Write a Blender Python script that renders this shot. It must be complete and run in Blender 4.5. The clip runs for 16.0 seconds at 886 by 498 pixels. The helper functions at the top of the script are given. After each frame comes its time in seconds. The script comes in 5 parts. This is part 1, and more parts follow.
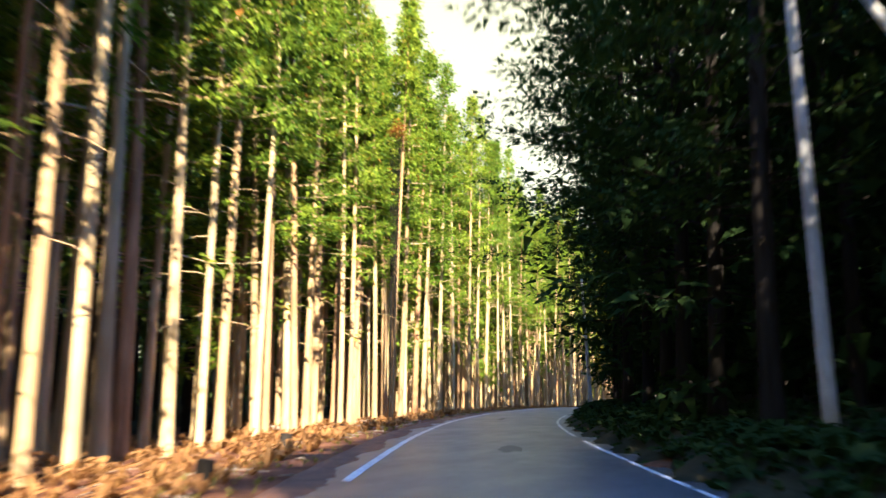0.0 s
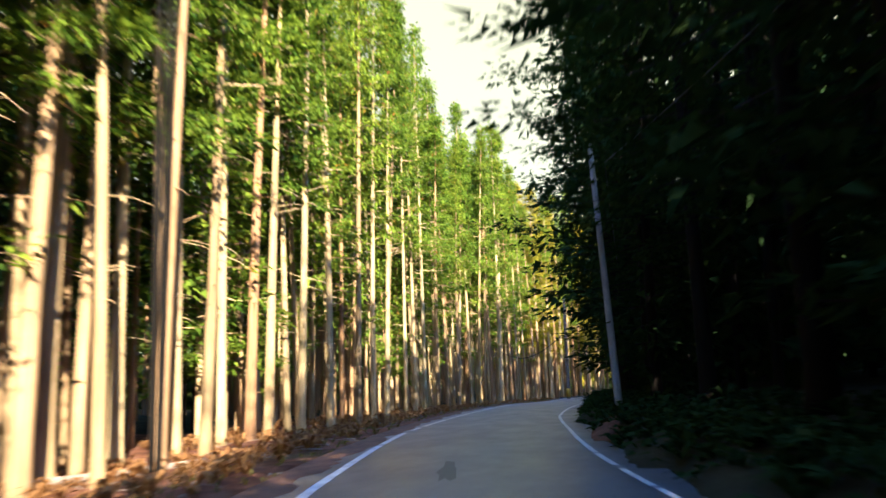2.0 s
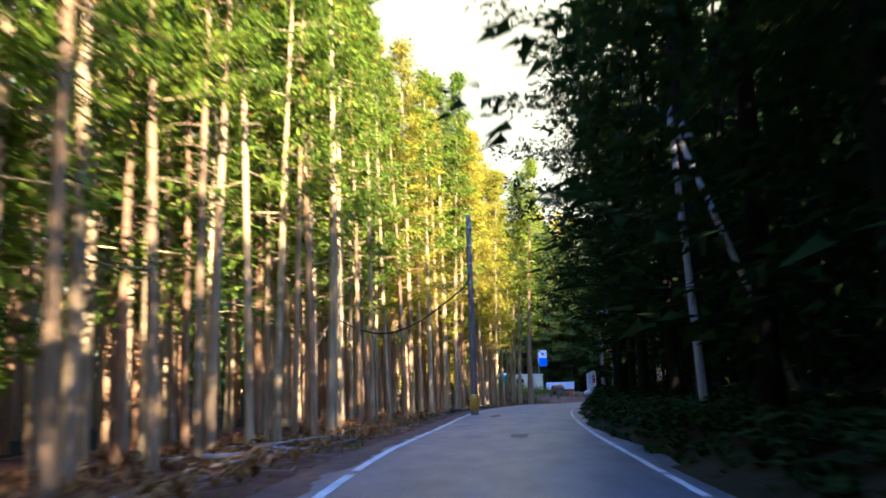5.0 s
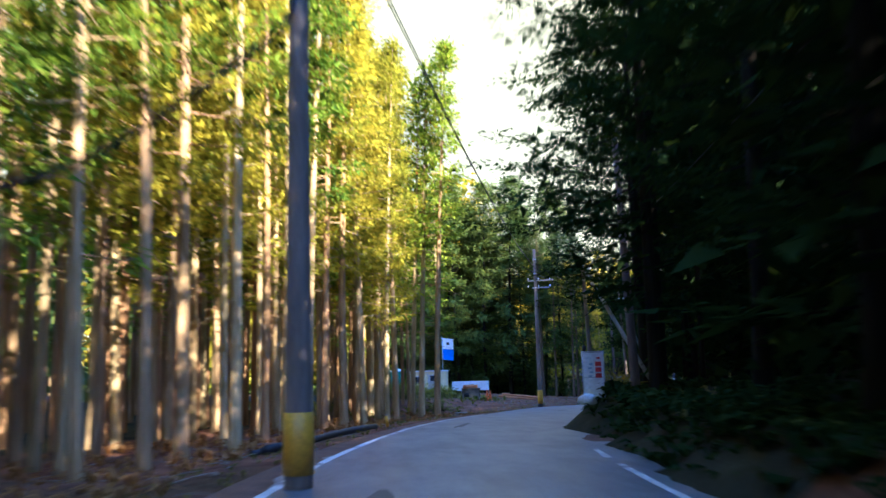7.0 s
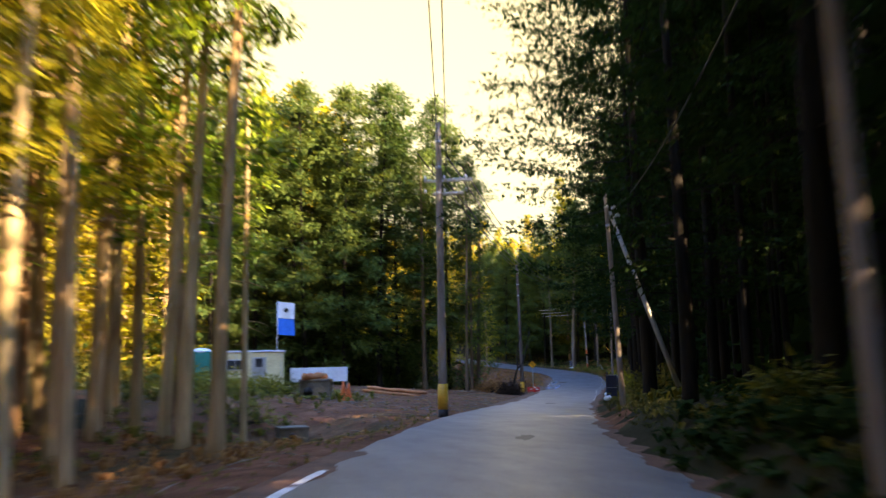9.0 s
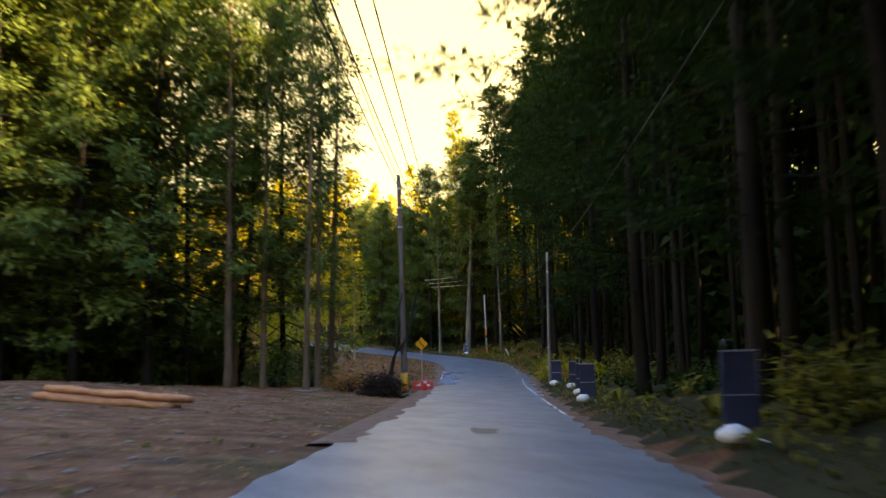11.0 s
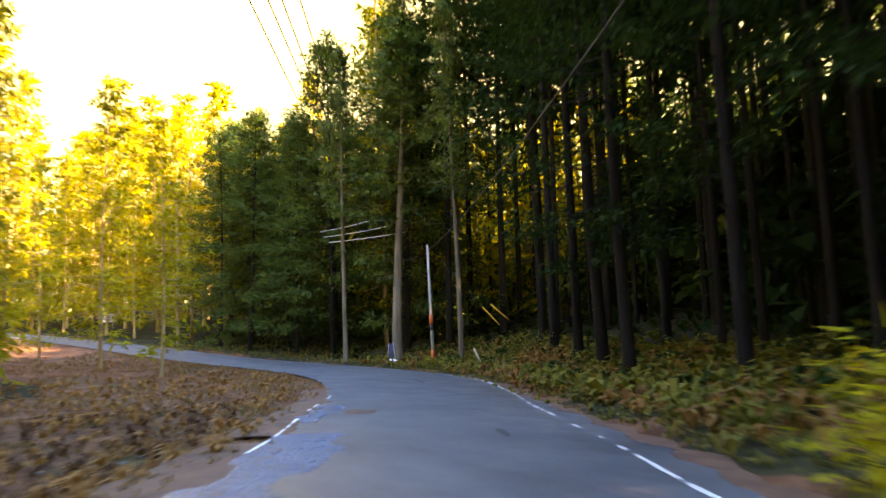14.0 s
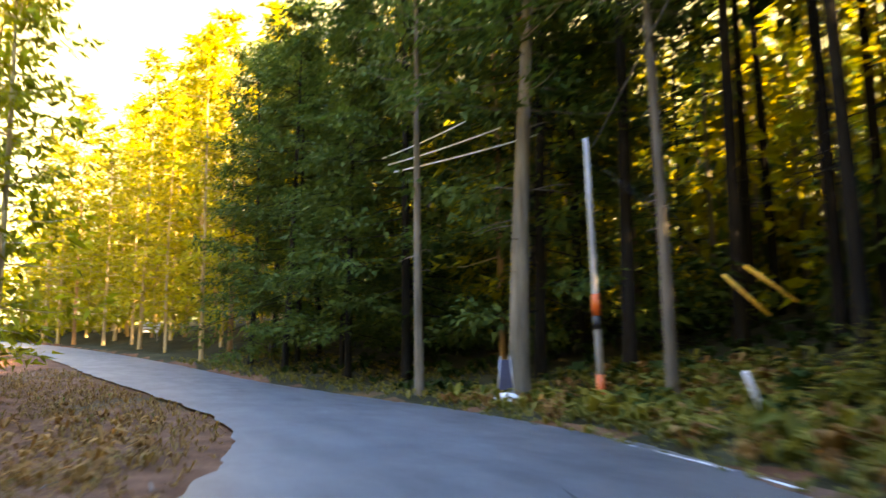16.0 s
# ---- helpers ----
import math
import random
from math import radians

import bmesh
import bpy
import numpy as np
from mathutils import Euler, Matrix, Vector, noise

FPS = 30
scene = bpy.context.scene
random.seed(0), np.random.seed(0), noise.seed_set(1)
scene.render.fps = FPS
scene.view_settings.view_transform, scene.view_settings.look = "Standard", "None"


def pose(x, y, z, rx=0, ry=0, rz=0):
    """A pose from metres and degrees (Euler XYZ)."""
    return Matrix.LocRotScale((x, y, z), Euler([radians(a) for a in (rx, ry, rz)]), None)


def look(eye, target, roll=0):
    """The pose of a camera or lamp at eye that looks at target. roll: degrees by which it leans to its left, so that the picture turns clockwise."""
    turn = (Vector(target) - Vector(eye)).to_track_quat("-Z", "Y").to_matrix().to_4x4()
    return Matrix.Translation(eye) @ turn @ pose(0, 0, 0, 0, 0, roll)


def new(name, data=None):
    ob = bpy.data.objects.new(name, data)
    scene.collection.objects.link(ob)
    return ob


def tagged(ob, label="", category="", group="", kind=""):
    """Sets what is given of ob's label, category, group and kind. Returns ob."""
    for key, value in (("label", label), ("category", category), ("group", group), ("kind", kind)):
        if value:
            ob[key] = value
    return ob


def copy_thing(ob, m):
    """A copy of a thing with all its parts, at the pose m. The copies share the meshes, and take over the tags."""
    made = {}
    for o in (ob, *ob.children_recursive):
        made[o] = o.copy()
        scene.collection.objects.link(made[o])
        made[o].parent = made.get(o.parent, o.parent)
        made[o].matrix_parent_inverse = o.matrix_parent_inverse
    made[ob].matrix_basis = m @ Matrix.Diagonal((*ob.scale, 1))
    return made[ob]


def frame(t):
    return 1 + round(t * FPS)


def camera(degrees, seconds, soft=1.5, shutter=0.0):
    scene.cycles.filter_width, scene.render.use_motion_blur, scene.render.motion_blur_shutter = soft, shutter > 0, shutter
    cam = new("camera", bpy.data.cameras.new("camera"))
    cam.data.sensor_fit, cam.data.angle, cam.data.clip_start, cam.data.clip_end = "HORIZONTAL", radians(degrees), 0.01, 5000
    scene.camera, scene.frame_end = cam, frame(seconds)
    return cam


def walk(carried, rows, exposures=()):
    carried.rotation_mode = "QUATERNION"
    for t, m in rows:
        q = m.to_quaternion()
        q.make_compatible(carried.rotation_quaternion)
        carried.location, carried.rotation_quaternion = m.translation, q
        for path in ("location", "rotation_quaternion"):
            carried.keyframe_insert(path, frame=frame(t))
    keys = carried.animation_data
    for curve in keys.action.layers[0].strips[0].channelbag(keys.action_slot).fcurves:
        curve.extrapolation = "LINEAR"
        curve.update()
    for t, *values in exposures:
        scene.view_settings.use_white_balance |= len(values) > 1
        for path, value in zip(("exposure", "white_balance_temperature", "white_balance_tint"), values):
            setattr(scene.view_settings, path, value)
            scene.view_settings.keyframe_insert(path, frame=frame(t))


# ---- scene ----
cam = camera(57.0, 16.0, soft=1.5, shutter=0.6)
PATH = [
    (0, (12.322, -66.444, 1.589), (11.651, -64.590, 1.922), 0.5),
    (0.5, (10.326, -60.861, 1.579), (9.722, -58.987, 1.925), -0.3),
    (1, (8.411, -55.138, 1.563), (7.866, -53.244, 1.901), -1.1),
    (1.5, (6.654, -49.261, 1.556), (6.169, -47.348, 1.881), -1.6),
    (2, (5.057, -43.327, 1.541), (4.633, -41.398, 1.855), -1.6),
    (2.5, (3.697, -37.366, 1.480), (3.324, -35.428, 1.801), -1.8),
    (3, (2.547, -31.282, 1.413), (2.219, -29.335, 1.729), -1.9),
    (3.5, (1.613, -25.119, 1.384), (1.339, -23.162, 1.695), -1.8),
    (4, (0.892, -18.901, 1.363), (0.681, -16.936, 1.670), -1.7),
    (4.5, (0.386, -12.641, 1.325), (0.241, -10.669, 1.630), -1.7),
    (5, (0.090, -6.341, 1.269), (0.015, -4.366, 1.574), -1.7),
    (5.5, (0.000, -0.000, 1.200), (-0.007, 1.977, 1.504), -1.8),
    (6, (0.098, 6.395, 1.113), (0.157, 8.371, 1.416), -1.7),
    (6.5, (0.354, 12.871, 0.980), (0.476, 14.845, 1.281), -1.6),
    (7, (0.730, 19.422, 0.833), (0.914, 21.391, 1.132), -1.5),
    (7.5, (1.206, 26.026, 0.751), (1.460, 27.988, 1.045), -1.4),
    (8, (2.055, 32.586, 0.696), (2.383, 34.538, 0.982), -1.3),
    (8.5, (3.223, 39.204, 0.582), (3.634, 41.142, 0.857), -1.4),
    (9, (4.692, 45.899, 0.411), (5.202, 47.815, 0.675), -1.1),
    (9.5, (6.532, 52.590, 0.199), (7.134, 54.481, 0.449), -0.8),
    (10, (8.808, 59.227, -0.009), (9.486, 61.093, 0.233), -0.9),
    (10.5, (11.361, 65.787, -0.191), (12.101, 67.630, 0.046), -1.0),
    (11, (14.091, 72.247, -0.383), (14.882, 74.069, -0.149), -1.1),
    (11.5, (16.936, 78.589, -0.614), (17.765, 80.394, -0.382), -1.4),
    (12, (19.847, 84.810, -0.853), (20.705, 86.601, -0.622), -1.7),
    (12.5, (22.793, 90.915, -1.058), (23.670, 92.697, -0.823), -2.1),
    (13, (25.755, 96.920, -1.193), (26.641, 98.696, -0.949), -2.6),
    (13.5, (28.735, 102.853, -1.277), (29.637, 104.619, -1.022), -2.1),
    (14, (31.768, 108.812, -1.304), (32.695, 110.564, -1.034), -1.8),
    (14.5, (34.798, 114.533, -1.319), (35.723, 116.283, -1.034), -1.7),
    (15, (37.616, 119.903, -1.316), (38.490, 121.675, -1.008), -1.3),
    (15.5, (39.986, 125.097, -1.266), (40.757, 126.912, -0.937), -0.6),
    (16, (41.833, 130.293, -1.088), (42.460, 132.161, -0.746), -0.4),
]
walk(cam, [(t, look(eye, target, roll)) for t, eye, target, roll in PATH],
     exposures=[(0, 2.65, 5200, 23), (3, 2.35, 5000, 22), (6, 2.85, 5100, 36), (7.6, 2.7, 4650, 20), (8.4, 2.8, 5300, 22), (9.2, 2.9, 6900, 28), (10.2, 3.05, 7600, 22), (12.5, 3.6, 9000, 26), (16, 4.0, 8400, 20)])

# ---- light: hazy sky and a low sun behind the road's right shoulder ----
SUN_AZ, SUN_EL = radians(150.0), radians(32.0)      # clockwise from +y
world = bpy.data.worlds.new("sky")
scene.world = world
world.use_nodes = True
wn = world.node_tree.nodes
sky = wn.new("ShaderNodeTexSky")
sky.sky_type, sky.sun_disc = "NISHITA", False
sky.sun_elevation, sky.sun_rotation = SUN_EL, SUN_AZ
sky.air_density, sky.dust_density, sky.ozone_density = 1.6, 0.5, 5.0
wn["Background"].inputs["Strength"].default_value = 0.15
haze = wn.new("ShaderNodeMix")          # a veil of bright haze, thick at the horizon all round and thin overhead
haze.data_type = "RGBA"
up = wn.new("ShaderNodeTexCoord")
axes = wn.new("ShaderNodeSeparateXYZ")
veil = wn.new("ShaderNodeMapRange")
veil.inputs["From Min"].default_value, veil.inputs["From Max"].default_value = 0.5, 0.66
veil.inputs["To Min"].default_value, veil.inputs["To Max"].default_value = 0.95, 0.0
world.node_tree.links.new(up.outputs["Generated"], axes.inputs["Vector"])
world.node_tree.links.new(axes.outputs["Z"], veil.inputs["Value"])
world.node_tree.links.new(veil.outputs["Result"], haze.inputs["Factor"])
haze.inputs["B"].default_value = (1.6, 1.38, 0.45, 1)
clear = wn.new("ShaderNodeMix")         # a clear, deep blue sky above the veil
clear.data_type, clear.blend_type = "RGBA", "MULTIPLY"
clear.inputs["Factor"].default_value, clear.inputs["B"].default_value = 1.0, (0.85, 1.05, 1.25, 1)
world.node_tree.links.new(sky.outputs["Color"], clear.inputs["A"])
world.node_tree.links.new(clear.outputs["Result"], haze.inputs["A"])
world.node_tree.links.new(haze.outputs["Result"], wn["Background"].inputs["Color"])
sun_dir = Vector((math.sin(SUN_AZ) * math.cos(SUN_EL), math.cos(SUN_AZ) * math.cos(SUN_EL), math.sin(SUN_EL)))
sun = new("sun", bpy.data.lights.new("sun", "SUN"))
sun.data.energy, sun.data.angle, sun.data.color = 5.0, radians(0.6), (1.0, 0.79, 0.43)
sun.matrix_world = look(sun_dir * 200, (0, 0, 0))


# ---- materials ----
def material(name):
    m = bpy.data.materials.new(name)
    m.use_nodes = True
    m.node_tree.nodes.clear()
    return m, m.node_tree.nodes, m.node_tree.links


def node(nodes, kind, **values):
    n = nodes.new(kind)
    for key, value in values.items():
        n.inputs[key.replace("_", " ")].default_value = value
    return n


def ramp(nodes, links, fac, stops):
    r = nodes.new("ShaderNodeValToRGB")
    while len(r.color_ramp.elements) < len(stops):
        r.color_ramp.elements.new(0.5)
    for e, (p, c) in zip(r.color_ramp.elements, stops):
        e.position, e.color = p, (*c, 1)
    links.new(fac, r.inputs["Fac"])
    return r.outputs["Color"]


def mixed(nodes, links, fac, a, b, blend="MIX"):
    m = nodes.new("ShaderNodeMix")
    m.data_type, m.blend_type = "RGBA", blend
    for socket, value in ((m.inputs["Factor"], fac), (m.inputs["A"], a), (m.inputs["B"], b)):
        if isinstance(value, (int, float)):
            socket.default_value = value
        elif isinstance(value, tuple):
            socket.default_value = (*value, 1)
        else:
            links.new(value, socket)
    return m.outputs["Result"]


def noisy(nodes, links, scale, detail=4.0, stretch=(1, 1, 1), rough=0.6, world_space=False):
    c = nodes.new("ShaderNodeNewGeometry" if world_space else "ShaderNodeTexCoord")
    mp = nodes.new("ShaderNodeMapping")
    mp.inputs["Scale"].default_value = stretch
    links.new(c.outputs["Position" if world_space else "Object"], mp.inputs["Vector"])
    n = node(nodes, "ShaderNodeTexNoise", Scale=scale, Detail=detail, Roughness=rough)
    links.new(mp.outputs["Vector"], n.inputs["Vector"])
    return n.outputs["Fac"]


def finish(m, nodes, links, color, rough, bump=None, strength=0.4, distance=0.02, metal=0.0, spec=0.5):
    b = node(nodes, "ShaderNodeBsdfPrincipled", Metallic=metal)
    b.inputs["Specular IOR Level"].default_value = spec
    for socket, value in ((b.inputs["Base Color"], color), (b.inputs["Roughness"], rough)):
        if isinstance(value, tuple):
            socket.default_value = (*value, 1)
        elif isinstance(value, (int, float)):
            socket.default_value = value
        else:
            links.new(value, socket)
    if bump is not None:
        bp = node(nodes, "ShaderNodeBump", Strength=strength, Distance=distance)
        links.new(bump, bp.inputs["Height"])
        links.new(bp.outputs["Normal"], b.inputs["Normal"])
    out = nodes.new("ShaderNodeOutputMaterial")
    links.new(b.outputs["BSDF"], out.inputs["Surface"])
    return m


def surface(name, stops, scale, rough=0.8, fine=8.0, stretch=(1, 1, 1), bump=0.4, distance=0.02, world_space=False, metal=0.0, spec=0.4):
    """A weathered surface: colour by a coarse noise, broken by a fine one that also gives the relief."""
    m, n, l = material(name)
    coarse = noisy(n, l, scale, 5, stretch, 0.6, world_space)
    grain = noisy(n, l, scale * fine, 4, stretch, 0.65, world_space)
    color = ramp(n, l, coarse, stops)
    dark = ramp(n, l, grain, ((0.25, (0.72, 0.72, 0.72)), (0.75, (1.12, 1.12, 1.12))))
    color = mixed(n, l, 1.0, color, dark, "MULTIPLY")
    return finish(m, n, l, color, rough, grain, bump, distance, metal, spec)


def bark(name, tones):
    """Stringy bark: each trunk takes its own tone between those given, with long streaks and grey patches."""
    m, n, l = material(name)
    info = n.new("ShaderNodeObjectInfo")
    base = ramp(n, l, info.outputs["Random"], [(i / (len(tones) - 1), c) for i, c in enumerate(tones)])
    streak = noisy(n, l, 9.0, 5, (1, 1, 0.07), 0.7, True)
    patch = noisy(n, l, 0.9, 3, (1, 1, 0.5), 0.5, True)
    color = mixed(n, l, 1.0, base, ramp(n, l, streak, ((0.3, (0.6, 0.56, 0.52)), (0.6, (1.15, 1.12, 1.08)))), "MULTIPLY")
    color = mixed(n, l, 1.0, color, ramp(n, l, patch, ((0.35, (0.74, 0.76, 0.72)), (0.6, (1.12, 1.1, 1.02)))), "MULTIPLY")
    return finish(m, n, l, color, 0.88, streak, 0.7, 0.03, 0, 0.06)


def leaf(name, dark, light, glow=0.45, rough=0.7, odd=None, gloss=0.08, crown=False):
    """Foliage: every frond its own shade, light partly let through; in a crown the needles turn outwards and up."""
    m, n, l = material(name)
    geo, info = n.new("ShaderNodeNewGeometry"), n.new("ShaderNodeObjectInfo")
    stops = [(0.0, dark), (0.8, light)] + ([(0.97, light), (1.0, odd)] if odd else [])
    color = ramp(n, l, geo.outputs["Random Per Island"], stops)
    tone = ramp(n, l, info.outputs["Random"], ((0.0, (0.75, 0.82, 0.8)), (1.0, (1.2, 1.1, 0.95))))
    color = mixed(n, l, 1.0, color, tone, "MULTIPLY")
    b = node(n, "ShaderNodeBsdfPrincipled", Roughness=rough)
    b.inputs["Specular IOR Level"].default_value = gloss
    tr = n.new("ShaderNodeBsdfTranslucent")
    if crown:
        local, flat, turn, both = n.new("ShaderNodeTexCoord"), n.new("ShaderNodeVectorMath"), n.new("ShaderNodeVectorTransform"), n.new("ShaderNodeMix")
        flat.operation, flat.inputs[1].default_value, flat.inputs[2].default_value = "MULTIPLY_ADD", (1, 1, 0), (0, 0, 0.9)
        turn.vector_type, turn.convert_from, turn.convert_to = "NORMAL", "OBJECT", "WORLD"
        both.data_type = "VECTOR"
        both.inputs["Factor"].default_value = 0.4
        l.new(local.outputs["Object"], flat.inputs[0])
        l.new(flat.outputs["Vector"], turn.inputs["Vector"])
        l.new(turn.outputs["Vector"], both.inputs[4])
        l.new(geo.outputs["Normal"], both.inputs[5])
        l.new(both.outputs[1], b.inputs["Normal"])
    l.new(color, b.inputs["Base Color"])
    l.new(mixed(n, l, 1.0, color, (1.25, 1.15, 0.55), "MULTIPLY"), tr.inputs["Color"])
    mx = n.new("ShaderNodeMixShader")
    mx.inputs["Fac"].default_value = glow
    l.new(b.outputs["BSDF"], mx.inputs[1])
    l.new(tr.outputs["BSDF"], mx.inputs[2])
    out = n.new("ShaderNodeOutputMaterial")
    l.new(mx.outputs["Shader"], out.inputs["Surface"])
    return m


def asphalt(name):
    m, n, l = material(name)
    grit = noisy(n, l, 60.0, 4, (1, 1, 1), 0.7, True)
    patch = noisy(n, l, 0.35, 6, (1, 0.6, 1), 0.62, True)
    stain = noisy(n, l, 1.1, 6, (1.6, 0.35, 1), 0.65, True)
    crack = noisy(n, l, 2.6, 7, (1, 0.8, 1), 0.75, True)
    damp = noisy(n, l, 1.3, 5, (1, 0.5, 1), 0.6, True)
    color = ramp(n, l, patch, ((0.3, (0.07, 0.074, 0.082)), (0.7, (0.11, 0.115, 0.126))))
    color = mixed(n, l, 1.0, color, ramp(n, l, grit, ((0.3, (0.7, 0.7, 0.7)), (0.7, (1.2, 1.2, 1.2)))), "MULTIPLY")
    color = mixed(n, l, 1.0, color, ramp(n, l, stain, ((0.32, (0.62, 0.62, 0.64)), (0.5, (1, 1, 1)), (0.7, (1.22, 1.2, 1.15)))), "MULTIPLY")
    color = mixed(n, l, 1.0, color, ramp(n, l, crack, ((0.485, (1, 1, 1)), (0.5, (0.55, 0.55, 0.55)), (0.515, (1, 1, 1)))), "MULTIPLY")
    where, run, paler = n.new("ShaderNodeNewGeometry"), n.new("ShaderNodeSeparateXYZ"), n.new("ShaderNodeMapRange")
    paler.inputs["From Min"].default_value, paler.inputs["From Max"].default_value = -25.0, 15.0
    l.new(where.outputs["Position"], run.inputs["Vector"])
    l.new(run.outputs["Y"], paler.inputs["Value"])      # brighter light further along, put into the asphalt's colour
    fainter = n.new("ShaderNodeMapRange")
    fainter.inputs["From Min"].default_value, fainter.inputs["From Max"].default_value = 92.0, 116.0
    fainter.inputs["To Min"].default_value, fainter.inputs["To Max"].default_value = 1.0, 0.1
    l.new(run.outputs["Y"], fainter.inputs["Value"])     # and drawn back again where the bend lies darker
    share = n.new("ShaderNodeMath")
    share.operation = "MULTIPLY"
    l.new(paler.outputs["Result"], share.inputs[0])
    l.new(fainter.outputs["Result"], share.inputs[1])
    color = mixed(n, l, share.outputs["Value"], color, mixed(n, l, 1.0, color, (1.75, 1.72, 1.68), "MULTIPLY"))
    rough = ramp(n, l, damp, ((0.35, (0.36, 0.36, 0.36)), (0.65, (0.44, 0.44, 0.44))))
    return finish(m, n, l, color, rough, grit, 0.2, 0.005, 0, 0.5)


M_asphalt = asphalt("asphalt")
M_line = surface("road_paint", ((0.3, (0.5, 0.5, 0.48)), (0.6, (0.78, 0.78, 0.75))), 2.5, 0.6, world_space=True, bump=0.2, distance=0.004)
M_patch = surface("tar", ((0.3, (0.02, 0.02, 0.022)), (0.7, (0.05, 0.05, 0.052))), 3.0, 0.5, world_space=True, bump=0.2, distance=0.004)
M_dirt = surface("red_brown_dirt", ((0.3, (0.07, 0.03, 0.017)), (0.7, (0.18, 0.085, 0.047))), 2.2, 0.8, world_space=True, bump=0.6)
M_bark = bark("cedar_bark", ((0.38, 0.27, 0.145), (0.5, 0.4, 0.23), (0.34, 0.195, 0.105), (0.46, 0.36, 0.21), (0.32, 0.22, 0.12)))
# Bark blackened so that shaded rows, cedars too, look unlit.
M_bark_dark = bark("shade_blackened_bark", ((0.012, 0.011, 0.011), (0.021, 0.019, 0.018), (0.016, 0.016, 0.016)))
M_bark_brown = bark("brown_cedar_bark", ((0.1, 0.075, 0.055), (0.17, 0.135, 0.1), (0.13, 0.1, 0.08)))
M_bark_grey = bark("grey_bark", ((0.13, 0.115, 0.1), (0.2, 0.18, 0.15)))
M_cedar = leaf("cedar_foliage", (0.05, 0.115, 0.01), (0.24, 0.34, 0.022), 0.4, odd=(0.34, 0.13, 0.03))
M_cedar_crown = leaf("cedar_crown", (0.05, 0.115, 0.01), (0.24, 0.34, 0.022), 0.4, odd=(0.34, 0.13, 0.03), crown=True)
# Leaf green held near black, so the colour carries the woods' shade.
M_cypress_shade = leaf("shaded_cypress_foliage", (0.012, 0.026, 0.01), (0.03, 0.055, 0.02), 0.25, gloss=0.0)
M_dense = leaf("dense_cedar_foliage", (0.035, 0.08, 0.022), (0.11, 0.155, 0.036), 0.35)
M_dense_crown = leaf("dense_cedar_crown", (0.035, 0.08, 0.022), (0.11, 0.155, 0.036), 0.35, crown=True)
# Yellow leaf colours that paint the low sun onto the lit trees.
M_gold = leaf("sun_tinted_yellow_foliage", (0.18, 0.175, 0.01), (0.44, 0.4, 0.022), 0.45)
M_gold_crown = leaf("sun_tinted_yellow_crown", (0.18, 0.175, 0.01), (0.44, 0.4, 0.022), 0.45, crown=True)
M_amber_crown = leaf("sun_tinted_cedar_crown", (0.16, 0.18, 0.012), (0.45, 0.42, 0.026), 0.5, crown=True)
M_thatch = leaf("dead_black_brush", (0.015, 0.01, 0.009), (0.06, 0.035, 0.028), 0.15)
M_rust = leaf("rusty_brush", (0.05, 0.022, 0.012), (0.16, 0.07, 0.035), 0.2)
M_fern = leaf("dry_fern", (0.16, 0.07, 0.025), (0.36, 0.19, 0.07), 0.3)
M_green_fern = leaf("green_fern", (0.04, 0.065, 0.014), (0.18, 0.165, 0.035), 0.35)
M_grass = leaf("verge_grass", (0.07, 0.09, 0.02), (0.2, 0.17, 0.05), 0.3)
M_weed = leaf("yellow_weeds", (0.1, 0.11, 0.018), (0.3, 0.27, 0.045), 0.35)
M_autumn = leaf("autumn_leaves", (0.3, 0.1, 0.03), (0.45, 0.2, 0.05), 0.4)
M_concrete = surface("pole_concrete", ((0.3, (0.3, 0.3, 0.29)), (0.7, (0.44, 0.44, 0.42))), 1.5, 0.85, stretch=(1, 1, 0.3), bump=0.3, distance=0.006)
M_concrete_old = surface("stained_concrete", ((0.3, (0.1, 0.085, 0.06)), (0.7, (0.23, 0.195, 0.145))), 2.0, 0.9, bump=0.5)
M_yellow = surface("yellow_sleeve", ((0.3, (0.62, 0.3, 0.02)), (0.7, (0.78, 0.42, 0.03))), 2.0, 0.5, bump=0.1, distance=0.004)
M_black = surface("black_rubber", ((0.3, (0.012, 0.012, 0.014)), (0.7, (0.03, 0.03, 0.032))), 4.0, 0.6, bump=0.2)
M_steel = surface("galvanised_steel", ((0.3, (0.4, 0.41, 0.42)), (0.7, (0.58, 0.59, 0.6))), 5.0, 0.45, metal=0.8, bump=0.1, distance=0.003)
M_white = surface("white_sheet", ((0.3, (0.7, 0.71, 0.73)), (0.7, (0.85, 0.85, 0.86))), 1.5, 0.5, bump=0.1, distance=0.004)
M_cream = surface("cream_panel", ((0.3, (0.68, 0.56, 0.28)), (0.7, (0.8, 0.69, 0.39))), 1.2, 0.6, bump=0.15, distance=0.006)
M_glass = surface("dark_window", ((0.3, (0.02, 0.025, 0.03)), (0.7, (0.05, 0.055, 0.06))), 2.0, 0.08, bump=0.02, distance=0.002, spec=0.6)
M_blue = surface("blue_cloth", ((0.3, (0.01, 0.13, 0.55)), (0.7, (0.02, 0.2, 0.72))), 2.0, 0.75, bump=0.2, distance=0.008)
M_cloth = surface("white_cloth", ((0.3, (0.7, 0.7, 0.7)), (0.7, (0.84, 0.84, 0.83))), 2.0, 0.8, bump=0.2, distance=0.008)
M_teal = surface("teal_plastic", ((0.3, (0.01, 0.16, 0.12)), (0.7, (0.02, 0.24, 0.18))), 2.0, 0.45, bump=0.1, distance=0.004)
